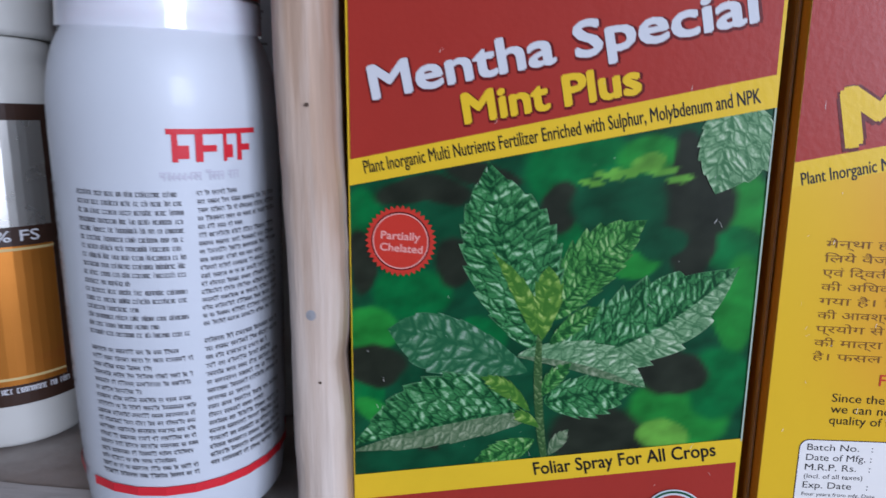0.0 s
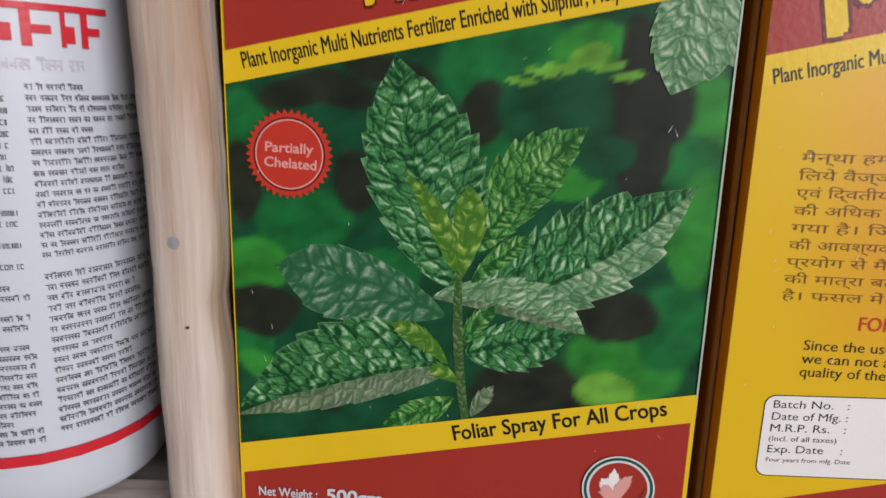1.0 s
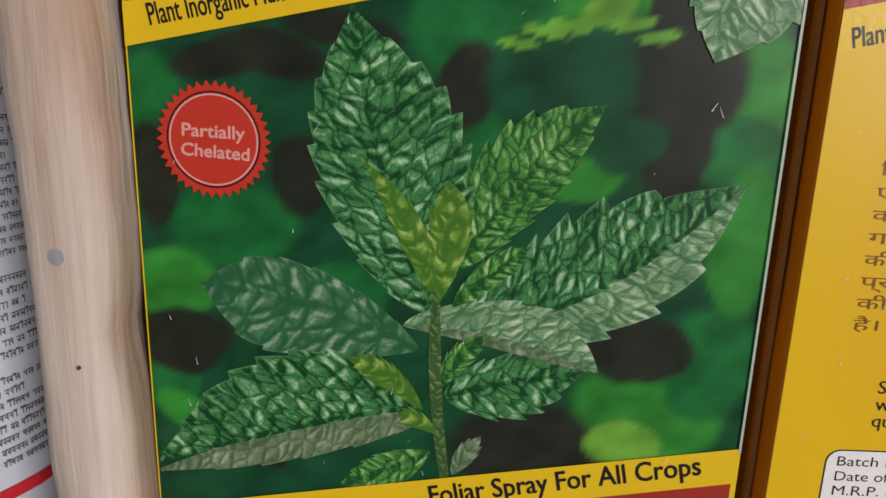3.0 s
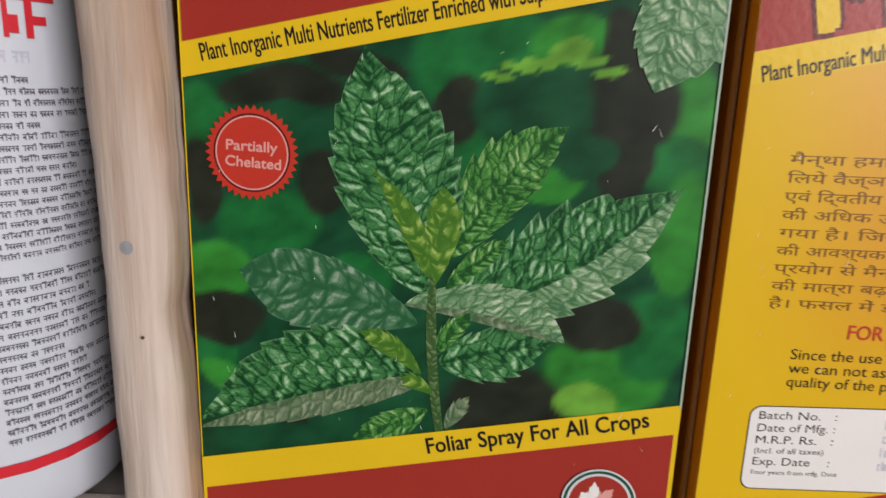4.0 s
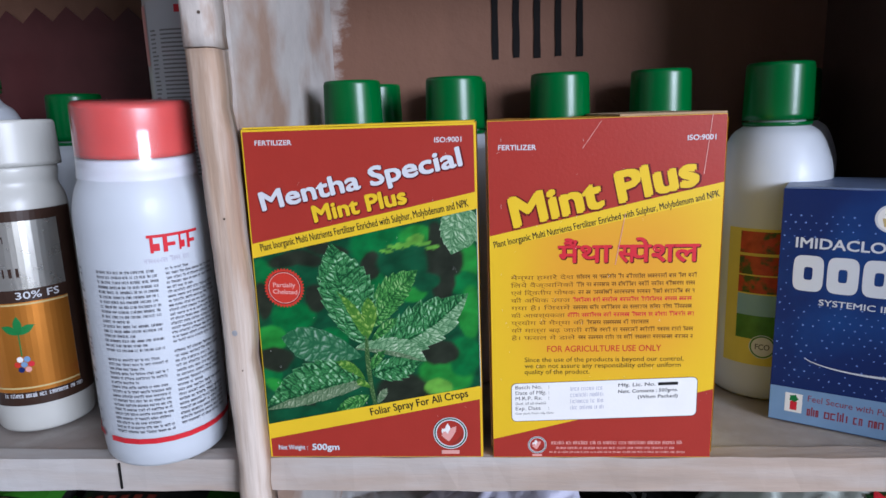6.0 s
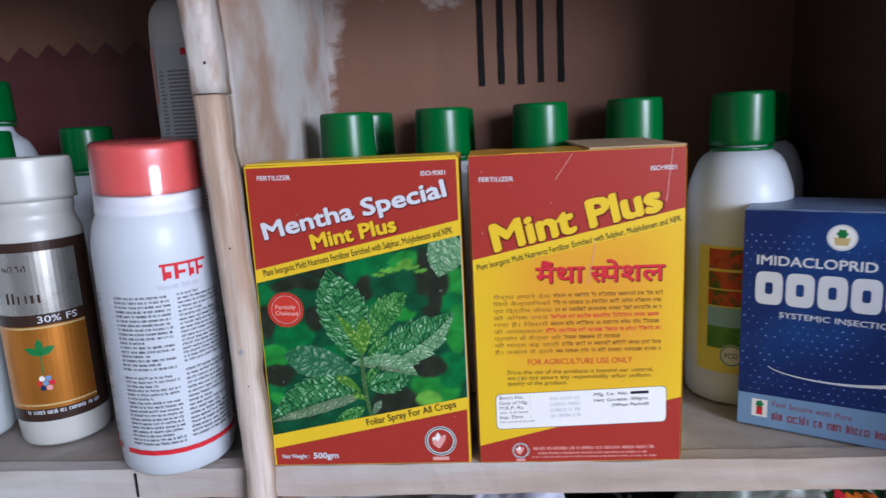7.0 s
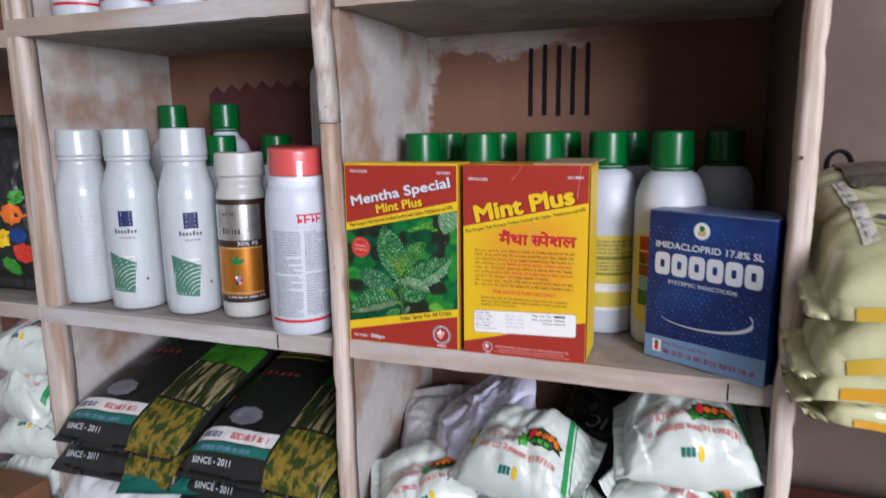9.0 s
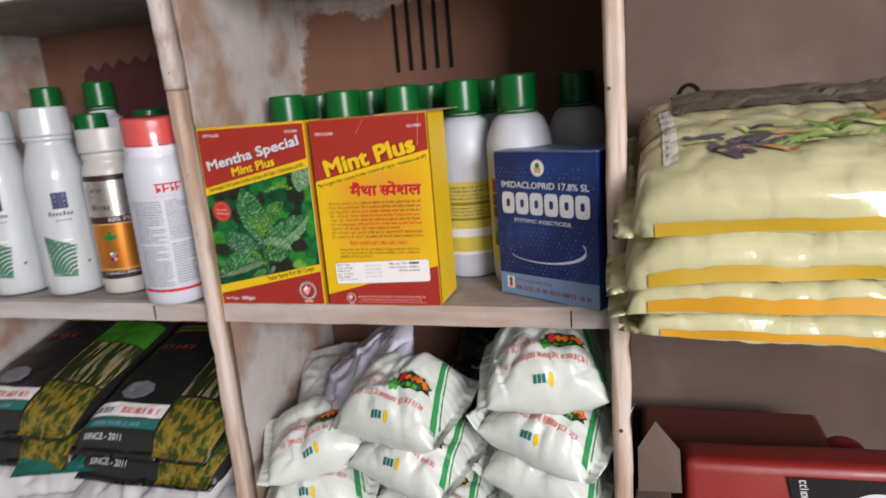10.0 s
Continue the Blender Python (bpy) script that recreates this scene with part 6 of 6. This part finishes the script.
def yellow_sack(m, seed, h, ink, wide, top=False):
    """A long pale yellow sack on its side, sealed at both ends, with an amber band along its front."""
    ob = thing("sack", m, "pale yellow glossy plastic sack with amber band", "sack", "stacked yellow sacks")
    pw = Pillow(0.31, 0.50, h, seed, crease=0.0036 if top else 0.0058, seal=0.018, puff=0.26, square=14, cell=15, belly=0.9)
    turn = Matrix.Rotation(radians(-90), 4, "Z")
    film = part("film", pw.mesh(60, 90), CREAMFILM, ob, smooth=True)
    film.data.transform(turn)

    def put(lift):
        def place(x, y):
            v = pw.at(-y * 2 / 0.31, x * 2 / 0.50, 1) + Vector((0, 0, lift))
            return turn @ v
        return place
    p1, p2, p3 = put(0.0012), put(0.0017), put(0.0022)
    # the band runs along the foot of the front, where the film is pressed flat
    vs, fs = [], []
    for j in range(6, 88):
        a, b = pw.at(1, 2 * j / 90 - 1, 0), pw.at(math.sin((59 / 60 - 0.5) * math.pi) * 0.4 + 29 / 30 * 0.6, 2 * j / 90 - 1, 1)
        for f in (0.02, 0.27, wide):
            f += 0.07 * noise.noise(Vector((j * 0.21, seed, f * 3))) + 0.03 * noise.noise(Vector((j * 0.8, seed, f)))
            vs.append(turn @ (a.lerp(b, f) + Vector((0.0012, 0, 0))))
    for j in range(81):
        for i in range(2):
            k = 3 * j + i
            fs.append((k, k + 1, k + 4, k + 3))
    part("amber_band", from_lists(vs, fs), ink, ob, smooth=True)
    if top:
        drawn("brown_band", -0.195, 0.24, 0.020, 0.140, SACKBROWN, ob, put(0.0026), 88, 26)
        drawn("side_strip", -0.2085, -0.196, -0.112, 0.050, SACKPALE, ob, p1, 3, 24)
        for k in range(9):
            drawn("side_writing", -0.2045, -0.2015, -0.104 + 0.016 * k, -0.093 + 0.016 * k, P_FADED, ob, p3, 2, 4)
        drawn("honey_print", -0.030, 0.22, -0.100, 0.018, HONEY, ob, p1, 28, 8)
        for j in range(4):
            for i in range(9):
                disc("honeycomb_print", -0.010 + 0.030 * i + 0.015 * (j % 2), -0.080 + 0.026 * j, 0.0165, HONEYLINE, ob, p3, inner=0.0155, seg=6)
        # The heap of vegetables: long overlapping shapes, darkest at one end, green and orange at the other.
        rng = random.Random(5)
        for k in range(64):
            f = k / 63
            cx, cy = -0.178 + 0.24 * f + rng.uniform(-0.012, 0.012), -0.088 + 0.045 * f + rng.uniform(-0.024, 0.026)
            ang, long = rng.uniform(-0.9, 0.5), rng.uniform(0.010, 0.020)
            ink = (AUBERGINE, VEGRED, VEGPALE, VEGGREEN)[rng.choice((0, 0, 0, 1, 2) if f < 0.3 else (2, 3, 3, 2, 1) if f < 0.6 else (1, 1, 3, 2, 1))]
            lift = put(0.0018 + 0.00005 * k)
            disc("vegetable_print", 0.0, 0.0, long, ink, ob, lambda x, y: lift(cx + x * math.cos(ang) - y * math.sin(ang), cy + x * math.sin(ang) + y * math.cos(ang)), rz=rng.uniform(0.0036, 0.0066), seg=20)
        for k in range(22):
            disc("speck_print", -0.180 + rng.uniform(-0.015, 0.015), -0.055 + rng.uniform(-0.035, 0.035), rng.uniform(0.0008, 0.002), L_OLIVE, ob, p2, seg=6)
    return ob


for k, (x, y, h, rz) in enumerate(((0.757, 0.362, 0.035, 0.8), (0.752, 0.356, 0.038, -1.0), (0.746, 0.362, 0.048, 1.5), (0.757, 0.366, 0.058, -0.5))):
    yellow_sack(pose(x, y, SHELF + 0.003 + (0, 0.032, 0.068, 0.118)[k], (0, 2, 6, 12)[k], 0, rz), 20 + k, h, SACKORANGE if k < 2 else SACKMUSTARD, (0.45, 0.62, 0.5, 0.42)[k], top=k == 3)

# third bay, wall ring and red packages
ring = bmesh.new()
n1, n2 = 24, 8
vs = [[ring.verts.new(((0.0135 + 0.0022 * math.cos(2 * math.pi * j / n2)) * math.cos(2 * math.pi * i / n1), 0.0022 * math.sin(2 * math.pi * j / n2),
                       (0.0175 + 0.0022 * math.cos(2 * math.pi * j / n2)) * math.sin(2 * math.pi * i / n1))) for j in range(n2)] for i in range(n1)]
for i in range(n1):
    for j in range(n2):
        ring.faces.new((vs[i][j], vs[(i + 1) % n1][j], vs[(i + 1) % n1][(j + 1) % n2], vs[i][(j + 1) % n2]))
hook = tagged(part("wall_ring", ring, BLACK, smooth=True), "black iron ring fixed to the wall", "ring")
hook.matrix_world = pose(0.592, 0.5975, 1.440)
RUST = material("dull red brown plastic", (0.115, 0.028, 0.018), 0.5, vary=0.2, scale=14)
BRIGHTRED = material("red plastic wrap", (0.22, 0.016, 0.013), 0.45, vary=0.2, scale=16, coat=0.1, bump=0.2, bump_scale=50, second=(0.17, 0.035, 0.03), second_scale=40, second_cut=(0.6, 0.75))
tub = thing("box", pose(0.53, 0.40, L2), "dull red-brown plastic box with a rounded rim", "box")
part("body", block(0.0, 0.21, 0.0, 0.14, 0.0, 0.206, 0.006, 3), RUST, tub)
part("lid", block(-0.003, 0.213, -0.004, 0.144, 0.204, 0.232, 0.010, 4), RUST, tub, "thick rounded red-brown lid")
paper = tagged(part("paper_scrap", from_lists([(0, 0, 0), (0.045, 0.004, 0), (0.043, 0.006, 0.05), (0.018, 0.0, 0.085), (0.0, -0.003, 0.055)] + [(0, 0.001, 0), (0.045, 0.005, 0), (0.043, 0.007, 0.05), (0.018, 0.001, 0.085), (0.0, -0.002, 0.055)],
                                             [(0, 1, 2, 3, 4), (9, 8, 7, 6, 5)] + [(k, 5 + k, 5 + (k + 1) % 5, (k + 1) % 5) for k in range(5)]), PINKWALL), "torn pinkish paper scrap leaning in the corner", "paper")
paper.matrix_world = pose(0.5225, 0.336, 1.030)
part("scrap_stand", block(0.5195, 0.556, 0.322, 0.344, L2, 1.031, 0.002), PINKWALL, None)
tagged(bpy.data.objects["scrap_stand"], "faded pinkish paper bundle standing in the corner", "paper bundle")
pack = thing("package", pose(0.572, 0.318, L2, -6, 0, 3), "red wrapped package with a black lettered band", "package")
pb = block(0.0, 0.26, 0.0, 0.055, 0.0, 0.268, 0.012, 3)
part("wrap", worn(pb, 0.0016, 22, 3), BRIGHTRED, pack, smooth=True)
band = lambda k: (lambda x, z: (x, -0.0035 - 0.0004 * k, z))
strip = patch("black_band", ((0.150, 0.02), (0.255, 0.02), (0.255, 0.256), (0.100, 0.256)), P_BLACK, pack, band(0))
for z, hh in ((0.185, 0.060), (0.105, 0.062)):
    for x, s in ((0.165, 1.0),):
        disc("name_shape", x + 0.02, z + 0.03, 0.032, P_SILVER, strip, band(1), inner=0.013, rz=0.028)
        patch("name_shape", rect(x - 0.012, x + 0.052, z - 0.004, z + 0.008), P_SILVER, strip, band(1.5))
small = small_print("side_writing", 0.0, 0.16, 0.009, -0.003, 1, P_SILVER, pack, lambda x, z: (0.112 + z + x * 0.12, -0.0045, 0.254 - x), 95)
knob = thing("bottle", pose(0.755, 0.47, L2), "small red bottle with a rounded cap", "bottle")
part("body", lathe(rounded([(0, 0.001), (0.03, 0), (0.032, 0.005), (0.032, 0.18), (0.018, 0.202), (0.0, 0.202)])), BRIGHTRED, knob, smooth=True)
part("cap", lathe(rounded([(0, 0.202), (0.024, 0.202), (0.025, 0.225), (0.012, 0.235), (0, 0.235)])), BRIGHTRED, knob, smooth=True)

# ---- marks on the shelving ----
for k in range(5):
    bm = block(0.2030 + 0.0193 * k, 0.2088 + 0.0193 * k, BACK - 0.0006, BACK + 0.0002, 1.506 + 0.001 * (k % 2), 1.597 + 0.002 * ((k * 2) % 3))
    bmesh.ops.subdivide_edges(bm, edges=[e for e in bm.edges if abs(e.verts[0].co.z - e.verts[1].co.z) > 0.05], cuts=14)
    for v in bm.verts:
        v.co.x += 0.0007 * noise.noise(Vector((k * 3.1, v.co.x * 300, v.co.z * 60)))
    part("vent_bar", bm, BLACK, rack, "black painted vent slot")
PIT = material("dark pitted wood", (0.075, 0.052, 0.038), 0.9, spec=0.1)
NAIL = material("grey nail head", (0.30, 0.30, 0.31), 0.55, metal=0.15, vary=0.2, scale=300)
nail = part("nail", lathe([(0, 0.0), (0.0020, 0.0), (0.0018, 0.0005), (0, 0.0007)], 16), NAIL, rack, "flat grey nail head")
nail.matrix_local = pose(0.0472, 0.2905, 1.3380, 90, 0, 0)
for x, z, r in ((0.0498, 1.3150, 0.0004), (0.0480, 1.405, 0.0006), (0.0455, 1.515, 0.0009)):
    hole = part("nail_hole", lathe([(0, 0.0), (r, 0.0), (r, 0.0004), (0, 0.0004)], 10), PIT, rack, "small dark nail hole")
    hole.matrix_local = pose(x, 0.2899, z, 90, 0, 0)
for x, z, r in ((0.503, 1.462, 0.0018), (0.507, 1.13, 0.0022), (0.511, 1.30, 0.001)):
    hole = part("nail_hole", lathe([(0, 0.0), (r, 0.0), (r, 0.0004), (0, 0.0004)], 10), PIT, rack, "small dark nail hole")
    hole.matrix_local = pose(x, 0.2838, z, 90, 0, 0)
for x, z0, z1 in ((0.460, 1.2305, 1.2475), (-0.043, 1.2300, 1.2475)):
    part("joint_gap", block(x, x + 0.0010, FRONT - 0.0022, FRONT + 0.004, z0, z1), BLACK, rack, "dark joint in the board edge")
